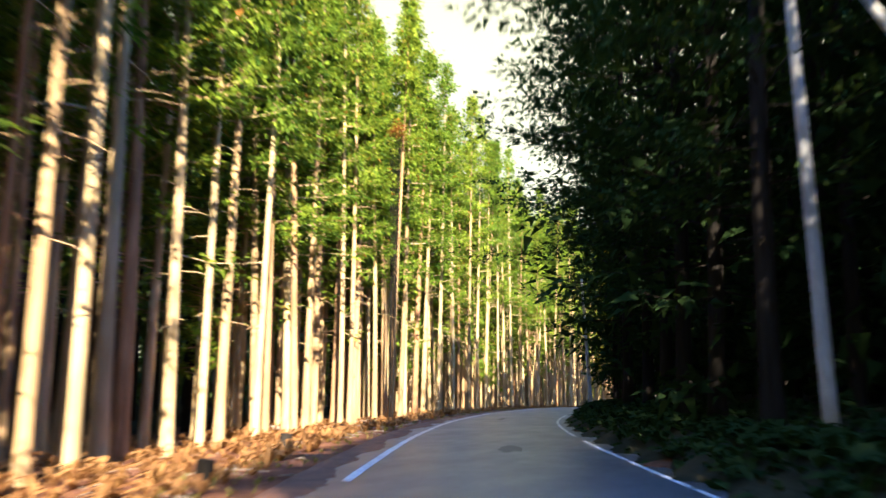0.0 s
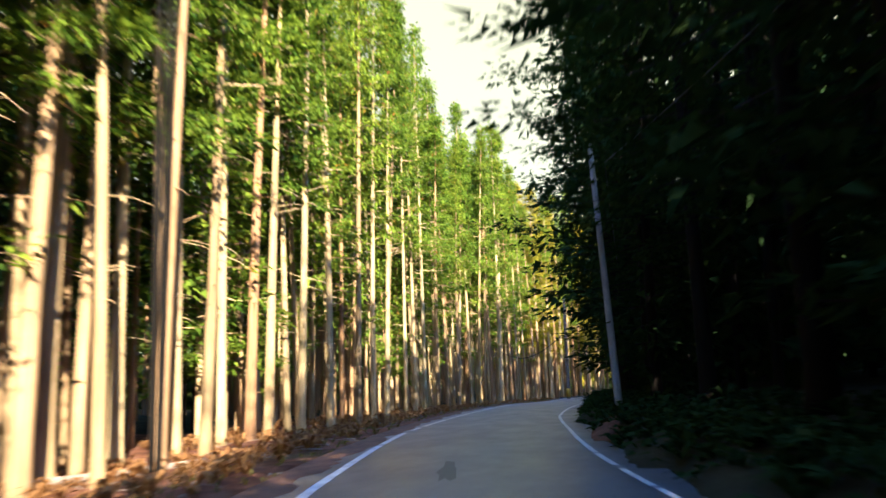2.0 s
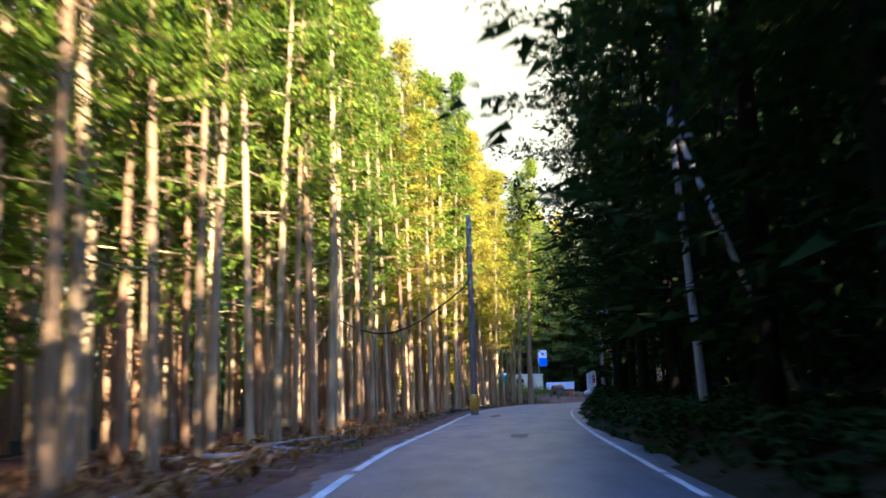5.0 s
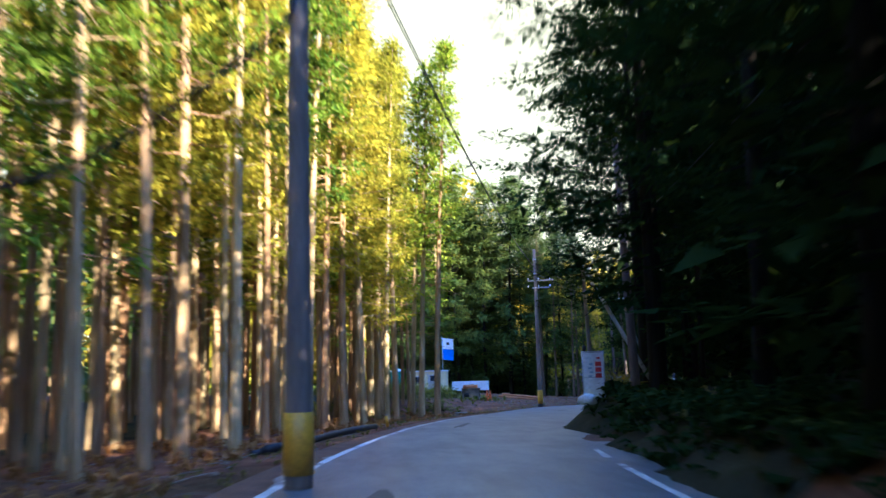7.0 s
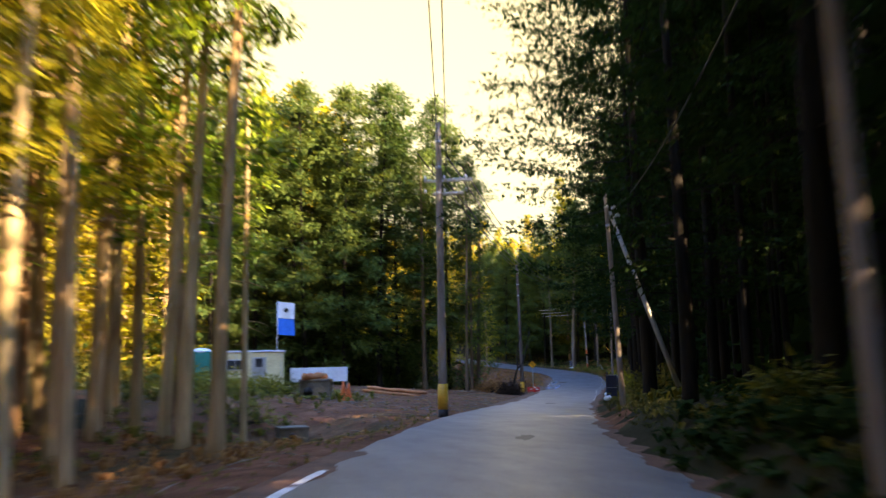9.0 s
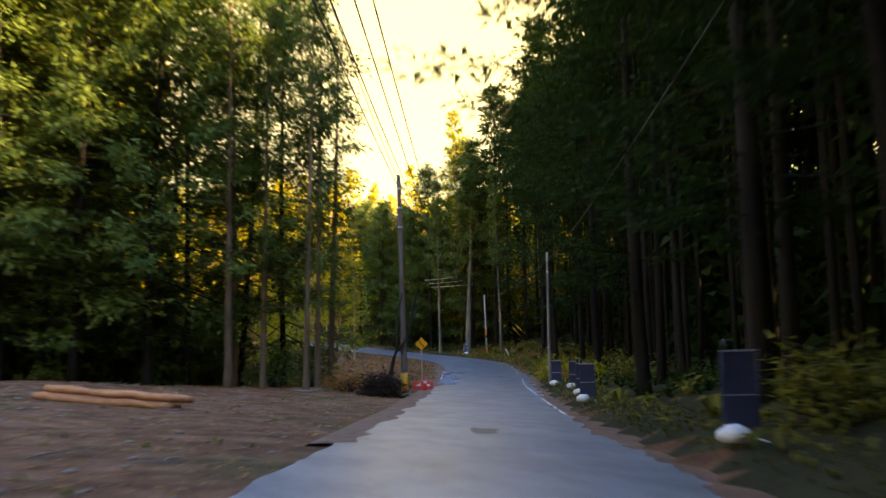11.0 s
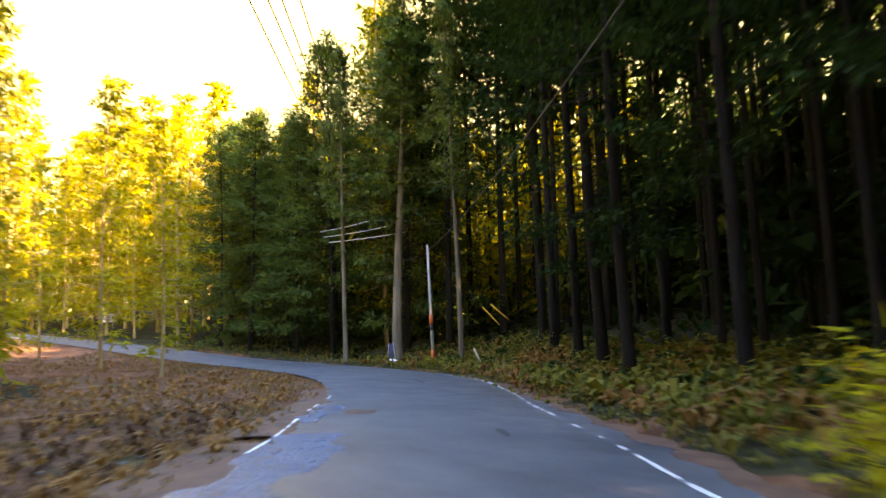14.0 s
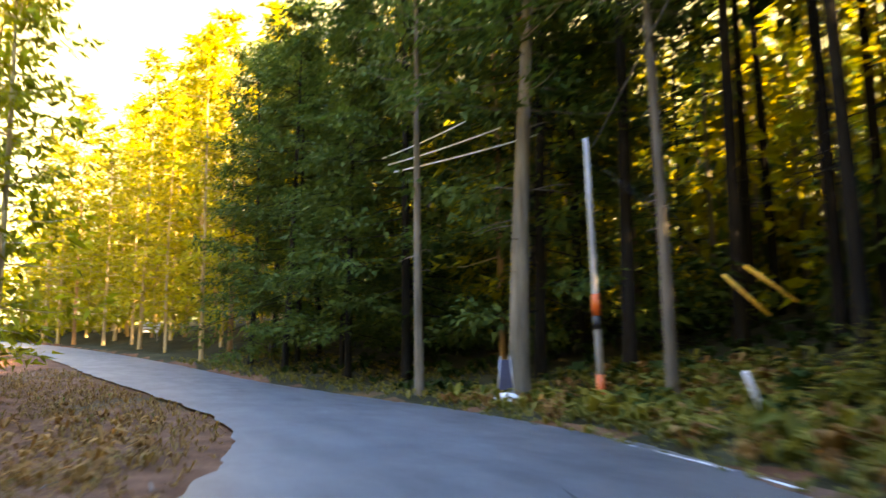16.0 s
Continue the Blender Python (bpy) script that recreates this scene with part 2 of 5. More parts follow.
M_orange = surface("orange_plastic", ((0.3, (0.6, 0.1, 0.02)), (0.7, (0.75, 0.16, 0.03))), 3.0, 0.45, bump=0.1, distance=0.004)
M_red = surface("red_plastic", ((0.3, (0.55, 0.02, 0.02)), (0.7, (0.75, 0.04, 0.03))), 3.0, 0.45, bump=0.1, distance=0.004)
M_sign = surface("yellow_sign", ((0.3, (0.86, 0.36, 0.008)), (0.7, (0.94, 0.43, 0.012))), 3.0, 0.4, bump=0.05, distance=0.002)
M_ink = surface("black_paint", ((0.3, (0.01, 0.01, 0.01)), (0.7, (0.02, 0.02, 0.02))), 3.0, 0.5, bump=0.05, distance=0.002)
M_navy = surface("navy_panel", ((0.3, (0.018, 0.022, 0.05)), (0.7, (0.03, 0.036, 0.075))), 3.0, 0.55, bump=0.1, distance=0.003)
M_redink = surface("red_lettering", ((0.3, (0.5, 0.025, 0.03)), (0.7, (0.62, 0.05, 0.05))), 5.0, 0.6, bump=0.05, distance=0.002)
M_blueink = surface("pale_blue_lettering", ((0.3, (0.3, 0.42, 0.55)), (0.7, (0.4, 0.5, 0.6))), 5.0, 0.6, bump=0.05, distance=0.002)
M_wood = surface("weathered_wood", ((0.3, (0.2, 0.15, 0.11)), (0.7, (0.38, 0.31, 0.24))), 2.0, 0.85, stretch=(1, 1, 0.2), bump=0.5)
M_log = surface("fresh_log", ((0.3, (0.34, 0.11, 0.04)), (0.7, (0.56, 0.23, 0.08))), 3.0, 0.85, bump=0.5)


def ground_material():
    """Needle litter and soil under the trees, bare brown earth in the yard, thin grass here and there."""
    m, n, l = material("forest_floor")
    big = noisy(n, l, 0.12, 5, (1, 1, 1), 0.6, True)
    mid = noisy(n, l, 1.1, 6, (1, 1, 1), 0.65, True)
    fine = noisy(n, l, 14.0, 5, (1, 1, 1), 0.7, True)
    soil = ramp(n, l, mid, ((0.25, (0.055, 0.024, 0.014)), (0.5, (0.16, 0.072, 0.04)), (0.75, (0.29, 0.145, 0.085))))
    moss = ramp(n, l, mid, ((0.3, (0.03, 0.036, 0.014)), (0.7, (0.09, 0.085, 0.035))))
    color = mixed(n, l, ramp(n, l, big, ((0.52, (0, 0, 0)), (0.66, (0.8, 0.8, 0.8)))), soil, moss)
    color = mixed(n, l, 1.0, color, ramp(n, l, fine, ((0.3, (0.55, 0.55, 0.55)), (0.7, (1.3, 1.3, 1.3)))), "MULTIPLY")
    return finish(m, n, l, color, 0.92, fine, 0.8, 0.06, 0, 0.05)


M_ground = ground_material()
# Moss floor darkened, so that its colour paints in the woods' shade.
M_moss_shade = surface("shaded_moss_floor", ((0.3, (0.018, 0.022, 0.01)), (0.5, (0.032, 0.03, 0.016)), (0.7, (0.055, 0.052, 0.024))), 0.5, 0.92, 14.0, world_space=True, bump=0.7, distance=0.05, spec=0.05)


# ---- mesh helpers ----
def mesh_of(name, verts, faces, mats, smooth=False, slots=None):
    me = bpy.data.meshes.new(name)
    me.from_pydata([tuple(v) for v in verts], [], faces)
    for m in mats if isinstance(mats, (list, tuple)) else [mats]:
        me.materials.append(m)
    if smooth:
        me.polygons.foreach_set("use_smooth", [True] * len(faces))
    if slots:
        me.polygons.foreach_set("material_index", slots)
    me.update()
    return me


def part(name, bm, mat, parent=None, label=""):
    """Links a bmesh or a finished mesh as one object under a thing or a part."""
    if isinstance(bm, bmesh.types.BMesh):
        me = bpy.data.meshes.new(name)
        bm.to_mesh(me)
        bm.free()
        me.materials.append(mat)
    else:
        me = bm
    ob = new(name, me)
    ob.parent = parent
    return tagged(ob, label)


def thing(name, label, category, m=None, group="", kind=""):
    ob = new(name)
    ob.empty_display_size = 0.2
    if m is not None:
        ob.matrix_basis = m
    return tagged(ob, label, category, group, kind)


def box(sx, sy, sz, m=None, bevel=0.0, bm=None):
    bm = bm or bmesh.new()
    made = bmesh.ops.create_cube(bm, size=1.0, matrix=(m or Matrix()) @ Matrix.Diagonal((sx, sy, sz, 1)))
    if bevel:
        edges = {e for v in made["verts"] for e in v.link_edges}
        bmesh.ops.bevel(bm, geom=list(edges), offset=bevel, segments=2, profile=0.5, affect="EDGES")
    return bm


def tube(points, radii, sides=8, cap=True):
    """Vertices and faces of a tube along the given points."""
    pts = [Vector(p) for p in points]
    verts, faces = [], []
    for i, p in enumerate(pts):
        d = (pts[min(i + 1, len(pts) - 1)] - pts[max(i - 1, 0)]).normalized()
        a = d.orthogonal().normalized() if abs(d.z) < 0.95 else (Vector((1, 0, 0)) - d * d.x).normalized()
        b = d.cross(a)
        for k in range(sides):
            t = 2 * math.pi * k / sides
            verts.append(p + (a * math.cos(t) + b * math.sin(t)) * radii[i])
    for i in range(len(pts) - 1):
        for k in range(sides):
            n = (k + 1) % sides
            faces.append((i * sides + k, i * sides + n, (i + 1) * sides + n, (i + 1) * sides + k))
    if cap:
        faces.append(tuple(range(sides))[::-1])
        faces.append(tuple(range((len(pts) - 1) * sides, len(pts) * sides)))
    return verts, faces


def joined(pieces):
    verts, faces = [], []
    for v, f in pieces:
        o = len(verts)
        verts += v
        faces += [tuple(i + o for i in q) for q in f]
    return verts, faces


def rod(name, points, radii, mat, parent=None, label="", sides=10, smooth=True):
    if isinstance(radii, (int, float)):
        radii = [radii] * len(points)
    v, f = tube(points, radii, sides)
    return part(name, mesh_of(name, v, f, mat, smooth), mat, parent, label)


# ---- plan: the road's middle line, its height and the ground on both sides ----
MIDDLE = [
    (34.0, -126.0, 0.5), (22.0, -94.0, 0.42), (12.95, -66.2, 0.39), (9.0, -54.95, 0.37), (5.45, -43.2, 0.33), (2.7, -31.3, 0.22),
    (1.05, -18.9, 0.16), (0.25, -6.3, 0.07), (0.25, 6.4, -0.09), (0.9, 19.4, -0.37), (2.2, 32.6, -0.5),
    (4.85, 45.9, -0.79), (8.95, 59.2, -1.21), (14.2, 72.2, -1.58), (20.0, 84.8, -2.05), (25.9, 96.9, -2.39), (31.9, 108.8, -2.5),
    (37.8, 119.9, -2.52), (42.0, 130.3, -2.29), (44.02, 136.0, -2.03), (45.2, 142.0, -1.8), (45.2, 148.0, -1.53), (44.2, 153.8, -1.22),
    (43.0, 159.7, -0.86), (41.5, 165.5, -0.4), (38.8, 177.3, 0.56), (35.3, 190.0, 1.6), (31.0, 204.0, 2.7), (24.0, 224.0, 4.2)]


def spline(nodes, step):
    p = [Vector(v) for v in nodes]
    p = [2 * p[0] - p[1]] + p + [2 * p[-1] - p[-2]]
    out = []
    for i in range(1, len(p) - 2):
        count = max(2, int((p[i + 1] - p[i]).length / step))
        for k in range(count):
            t = k / count
            a, b, c, d = p[i - 1], p[i], p[i + 1], p[i + 2]
            out.append(0.5 * (2 * b + (c - a) * t + (2 * a - 5 * b + 4 * c - d) * t * t + (3 * b - a - 3 * c + d) * t ** 3))
    return out + [p[-2]]


LINE = np.array(spline(MIDDLE, 1.0))
LINE_D = np.gradient(LINE[:, :2], axis=0)
LINE_D /= np.linalg.norm(LINE_D, axis=1)[:, None]


def step01(a, b, x):
    t = min(1.0, max(0.0, (x - a) / (b - a)))
    return t * t * (3 - 2 * t)


def beside(x, y):
    """Index along the middle line, signed distance from it (right is positive) and the road's height there."""
    d = (LINE[:, 0] - x) ** 2 + (LINE[:, 1] - y) ** 2
    i = int(d.argmin())
    tx, ty = LINE_D[i]
    ox, oy = x - LINE[i, 0], y - LINE[i, 1]
    lat = ox * ty - oy * tx
    along = ox * tx + oy * ty
    j = min(len(LINE) - 1, max(0, i + (1 if along > 0 else -1)))
    z = LINE[i, 2] + (LINE[j, 2] - LINE[i, 2]) * min(1.0, abs(along))
    far = math.hypot(ox, oy)
    return i, math.copysign(far, lat) if far > abs(lat) + 1 else lat, z


def widening(y, right):
    """How far the bend is wider than the rest of the road, on each side."""
    if right:
        return 0.45 * step01(118, 130, y) * (1 - 0.6 * step01(150, 165, y))
    return 0.6 * step01(110, 118, y) * (1 - step01(123, 131, y))


def in_yard(x, y):
    i, lat, _ = beside(x, y)
    return -40 < lat < -2.6 and 72 < y + 0.25 * lat < 111


def yard_rise(y):
    return step01(62, 78, y) * (1 - step01(104, 122, y))


def height(x, y):
    i, lat, z = beside(x, y)
    far = abs(lat)
    bumps = 0.22 * noise.noise((x * 0.21, y * 0.21, 3)) + 0.07 * noise.noise((x * 0.9, y * 0.9, 7))
    wild = step01(3.0, 7.0, far)
    if lat < 0:
        yard = 1.0 if in_yard(x, y) else 0.0
        g = -0.05 - 0.32 * step01(3.2, 6.0, far) * (1 - yard) + bumps * wild * (1 - 0.55 * yard) - 1.5 * math.exp(-((x - 6.6) / 2.2) ** 2 - ((y - 74.0) / 4.0) ** 2)
        g += 0.03 * max(0.0, far - 30) + 0.08 * yard_rise(y) * max(0.0, min(far, 17.0) - 3.2)
    else:
        end = step01(112, 132, y)
        far = max(0.0, far - widening(y, True))
        rise = float(np.interp(y, (-60, 0, 30, 52, 62, 72, 100, 112, 130), (0.5, 0.5, 0.62, 0.75, 0.45, 0.35, 0.12, 0.12, 0.1)))
        g = rise * step01(2.75, 3.5, far) + 0.25 * (1 - end) * step01(3.6, 6.0, far) + 0.055 * max(0.0, min(far, 45.0) - 5)
        # Rise hidden by the trees, added so the woods shade the yard.
        g += 0.3 * step01(50, 62, y) * (1 - step01(96, 112, y)) * max(0.0, min(far, 42.0) - 11)
        g += end * (0.14 * max(0.0, min(far, 24.0) - 5.0))
        g += bumps * wild
    if abs(lat) < 2.95 + widening(y, lat > 0):
        g = -0.09
    if lat > 2.3:      # the bank comes forward by the lettered board
        g += (0.72 - 0.5 * step01(2.9, 3.6, lat)) * step01(2.3, 2.7, lat) * math.exp(-((x - 6.6) / 1.2) ** 2 - ((y - 40.1) / 1.8) ** 2)
    return z + g


def place(i, lat):
    """The spot on the ground beside the middle line's point i."""
    k = min(len(LINE) - 2, int(i))
    tx, ty = LINE_D[k]
    return LINE[k, 0] + lat * ty + (i - k) * tx, LINE[k, 1] - lat * tx + (i - k) * ty


def axis_lines(a, b, fine):
    mid = list(np.arange(a, b + 0.01, fine))
    grow, lo, hi = 3.0, [a], [b]
    while lo[-1] > -1600:
        lo.append(lo[-1] - grow)
        hi.append(hi[-1] + grow)
        grow *= 1.5
    return lo[:0:-1] + mid + hi[1:]


def build_ground():
    xs, ys = axis_lines(-32, 74, 0.8), axis_lines(-80, 214, 0.9)
    verts = [(x, y, height(x, y)) for y in ys for x in xs]
    w = len(xs)
    faces = [(r * w + c, r * w + c + 1, (r + 1) * w + c + 1, (r + 1) * w + c) for r in range(len(ys) - 1) for c in range(w - 1)]
    slots = []
    for f in faces:      # litter by the road, bare earth in the yard; elsewhere moss darkened as shade
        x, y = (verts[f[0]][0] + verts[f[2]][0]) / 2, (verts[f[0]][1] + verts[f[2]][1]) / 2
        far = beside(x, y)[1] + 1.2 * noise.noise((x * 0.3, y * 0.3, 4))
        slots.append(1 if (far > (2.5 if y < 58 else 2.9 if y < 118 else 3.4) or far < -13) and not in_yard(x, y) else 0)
    ob = new("ground", mesh_of("ground", verts, faces, [M_ground, M_moss_shade], True, slots))
    tagged(ob, "brown forest floor of needles, soil and thin moss", "ground", kind="structure")


def strip(i0, i1, lat0, lat1, lift, ragged=0.0, seed=0.0, cols=1, sub=3):
    """A strip that follows the road between two distances from its middle."""
    verts, faces = [], []
    idx = np.linspace(i0, i1, max(2, int((i1 - i0) * sub)))
    for n, s in enumerate(idx):
        k = min(len(LINE) - 2, int(s))
        f = s - k
        p, d = LINE[k] * (1 - f) + LINE[k + 1] * f, LINE_D[k] * (1 - f) + LINE_D[k + 1] * f
        for c in range(cols + 1):
            lat = lat0 + (lat1 - lat0) * c / cols
            if cols > 1:
                lat += widening(p[1], lat > 0) * lat / 2.6
            if ragged and c in (0, cols):
                lat += ragged * noise.noise((s * 0.7, seed + c, 1.7)) + 0.5 * ragged * noise.noise((s * 2.9, seed + c, 5.1))
            verts.append((p[0] + lat * d[1], p[1] - lat * d[0], p[2] + lift - 0.004 * lat * lat * 0.5))
    w = cols + 1
    for n in range(len(idx) - 1):
        for c in range(cols):
            faces.append((n * w + c, n * w + c + 1, (n + 1) * w + c + 1, (n + 1) * w + c))
    return verts, faces


def at_y(y):
    return int(np.abs(LINE[:, 1] - y).argmin())


build_ground()
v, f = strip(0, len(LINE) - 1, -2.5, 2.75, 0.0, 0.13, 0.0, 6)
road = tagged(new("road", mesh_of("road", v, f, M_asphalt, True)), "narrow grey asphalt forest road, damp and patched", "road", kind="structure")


def along(table, y):
    return float(np.interp(y, [a for a, _ in table], [b for _, b in table]))


LEFT_EDGE = ((-56, -2.0), (-43, -1.85), (-30, -1.95), (-22, -2.12), (-14, -1.9), (-6, -1.75), (10, -2.07), (38, -2.2), (58, -2.3), (119, -3.1), (126, -2.9), (132, -2.3))
RIGHT_EDGE = ((-56, 2.4), (-43, 2.2), (-22, 2.15), (-14, 1.98), (9, 2.3), (17, 2.35), (32, 2.2), (96, 2.45), (104, 2.35), (110, 2.15), (116, 2.05),
              (122, 2.2), (126, 2.45), (130, 2.9), (136, 3.15), (142, 2.9))


def painted(y0, y1, table, wide, seed):
    """A painted line along the road's edge, a little ragged and broken at its ends."""
    verts, faces = [], []
    i0, i1 = at_y(y0), at_y(y1)
    steps = max(3, (i1 - i0) * 4)
    for n in range(steps + 1):
        s = i0 + (i1 - i0) * n / steps
        k = min(len(LINE) - 2, int(s))
        p = LINE[k] + (LINE[k + 1] - LINE[k]) * (s - k)
        d = LINE_D[k] + (LINE_D[k + 1] - LINE_D[k]) * (s - k)
        c = along(table, p[1])
        for side in (-1, 1):
            lat = c + side * wide + 0.02 * noise.noise((s * 3.1, seed + side, 0.3))
            verts.append((p[0] + lat * d[1], p[1] - lat * d[0], p[2] + 0.006 - 0.002 * lat * lat))
        if n and noise.noise((s * 1.7, seed, 9.0)) > (-0.42 if wide > 0.04 else -0.12):
            faces.append((2 * n - 2, 2 * n - 1, 2 * n + 1, 2 * n))
    return verts, faces


def road_lines():
    runs = [(-56, -22.3, LEFT_EDGE), (-20.6, 57, LEFT_EDGE), (119, 125, LEFT_EDGE), (126.5, 132.0, LEFT_EDGE),
            (-66, -47, RIGHT_EDGE), (-45.5, 34, RIGHT_EDGE), (92, 101, RIGHT_EDGE), (102, 109.5, RIGHT_EDGE), (110.8, 121.5, RIGHT_EDGE),
            (123, 126.5, RIGHT_EDGE), (128, 141, RIGHT_EDGE)]
    for a, b, table in runs:
        v, f = painted(a, b, table, 0.07 if table is LEFT_EDGE and b < 100 else 0.05 if b < 90 else 0.036, a)
        ob = new("road_line", mesh_of("road_line", v, f, M_line))
        tagged(ob, "worn white edge line painted on the asphalt", "road marking", "edge lines", "structure")


def road_scars():
    """Dark tar seams and mended places."""
    rnd = random.Random(5)
    for y0, lat, long, wide in ((-50, 0.4, 2.2, 0.5), (-31, -0.3, 3.0, 0.35), (14, 0.5, 2.6, 0.45), (28, -0.8, 3.4, 0.5), (44, -0.9, 4.0, 0.3), (63, 0.6, 1.8, 0.4),
                                (88, 0.2, 2.0, 0.7), (121, 0.8, 1.6, 0.2), (126, -1.6, 1.5, 0.8), (136, 0.9, 2.8, 0.12)):
        i = at_y(y0)
        verts, n = [], 14
        cx, cy = place(i, lat)
        for k in range(n):
            a = 2 * math.pi * k / n
            r = rnd.uniform(0.6, 1.15)
            u, w = math.cos(a) * long * 0.5 * r, math.sin(a) * wide * 0.5 * r
            tx, ty = LINE_D[i]
            x, y = cx + tx * u + ty * w, cy + ty * u - tx * w
            _, far, z = beside(x, y)
            verts.append((x, y, z + 0.004 - 0.002 * far * far))
        ob = new("tar_patch", mesh_of("tar_patch", verts, [tuple(range(n))], M_patch))
        tagged(ob, "dark tar patch in the asphalt", "road patch", "tar patches", "structure")
        if y0 == 126:
            ob.data.materials[0] = M_dirt
            tagged(ob, "patch of red-brown dirt washed onto the asphalt", "road patch")


road_lines()
road_scars()


def dirt_along(name, label, y0, y1, lat0, lat1, mat, seed, lift=0.003):
    v, f = strip(at_y(y0), at_y(y1), lat0, lat1, lift, 0.3, seed, 4, 4)
    outer = 0 if lat0 < 0 else 4
    v = [(x, y, z - (0.14 if k % 5 == outer else 0.0)) for k, (x, y, z) in enumerate(v)]
    tagged(new(name, mesh_of(name, v, f, mat, True)), label, "dirt", "dirt on the road", "structure")


dirt_along("washed_dirt", "reddish dirt washed over the road's edge", 86, 108, -3.2, -2.2, M_dirt, 3.0)
dirt_along("washed_dirt", "reddish dirt washed over the bend's inner edge", 111, 121, -3.6, -2.25, M_dirt, 8.0)
dirt_along("washed_dirt", "reddish dirt washed over the bend's inner edge", 122, 134, -3.5, -2.35, M_dirt, 12.0)
dirt_along("needle_litter", "brown needles gathered along the road's edge", -62, 60, -3.0, -2.25, M_dirt, 17.0)
dirt_along("needle_litter", "brown needles gathered along the road's edge", 36, 102, 2.45, 3.2, M_dirt, 23.0)
dirt_along("needle_litter", "rust-brown needles gathered along the bend's outer edge", 102, 138, 2.55, 3.4, M_dirt, 25.0)
# Pale blue base colour paints the sky's sheen on the wet edge.
M_wet_sheen = surface("wet_sheen_asphalt", ((0.3, (0.15, 0.18, 0.25)), (0.7, (0.2, 0.235, 0.31))), 1.2, 0.25, world_space=True, bump=0.05, distance=0.003, spec=0.6)
for y0, y1, a, b in ((113, 121.5, -2.45, -1.6), (124, 128, -2.35, -1.9)):
    v, f = strip(at_y(y0), at_y(y1), a, b, 0.003, 0.5, y0, 4, 4)
    tagged(new("puddle", mesh_of("puddle", v, f, M_wet_sheen, True)), "shallow puddle on the asphalt's edge, its shine painted in pale blue", "puddle", "puddles", "structure")


# ---- trees ----
def trunk_mesh(tall, thick, seed, mat, stubs=14, stub_from=0.15, stub_to=0.6, sides=9, bend=0.25):
    rnd = random.Random(seed)
    rings = 12
    ax, ay, ph = rnd.uniform(-bend, bend), rnd.uniform(-bend, bend), rnd.uniform(0, 6)
    def spot(u):
        return Vector((ax * math.sin(u * 3 + ph) - ax * math.sin(ph), ay * math.sin(u * 2.3 + ph) - ay * math.sin(ph), u * tall))
    us = [0, 0.012, 0.04] + [(k + 1) / rings for k in range(rings)]
    radii = [thick * (1.35 if u == 0 else 1.12 if u < 0.02 else 1.0) * (1 - 0.9 * u ** 1.15) * rnd.uniform(0.97, 1.03) for u in us]
    pts = [spot(u) for u in us]
    pts[0].z = -0.35
    pieces = [tube(pts, radii, sides)]
    for _ in range(stubs):
        u, a, far = rnd.uniform(stub_from, stub_to), rnd.uniform(0, 2 * math.pi), rnd.uniform(0.3, 1.3)
        p = spot(u)
        d = Vector((math.cos(a), math.sin(a), rnd.uniform(-0.35, 0.3)))
        pieces.append(tube([p, p + d * far * 0.6, p + d * far + Vector((0, 0, -0.1 * far))], [0.022, 0.014, 0.005], 3, False))
    v, f = joined(pieces)
    return mesh_of("trunk", v, f, mat, True), spot


def fronds(verts, faces, p, d, count, size, rnd, spread, girth=0.145):
    """Slim pointed sprays that bristle outwards round a point of a branch."""
    for _ in range(count):
        o = Vector((rnd.gauss(0, 1), rnd.gauss(0, 1), rnd.gauss(0, 0.6)))
        c = p + o * spread
        w = (d * 0.55 + o * 0.5 + Vector((rnd.gauss(0, 0.35), rnd.gauss(0, 0.35), rnd.gauss(-0.1, 0.35)))).normalized()
        s = size * rnd.uniform(0.6, 1.35)
        side = w.cross(Vector((rnd.gauss(0, 0.55), rnd.gauss(0, 0.55), 1.0))).normalized() * s * girth * rnd.uniform(0.8, 1.4)
        k = len(verts)
        verts += [c - side, c + side, c + w * s - Vector((0, 0, 0.12 * s))]
        faces.append((k, k + 1, k + 2))


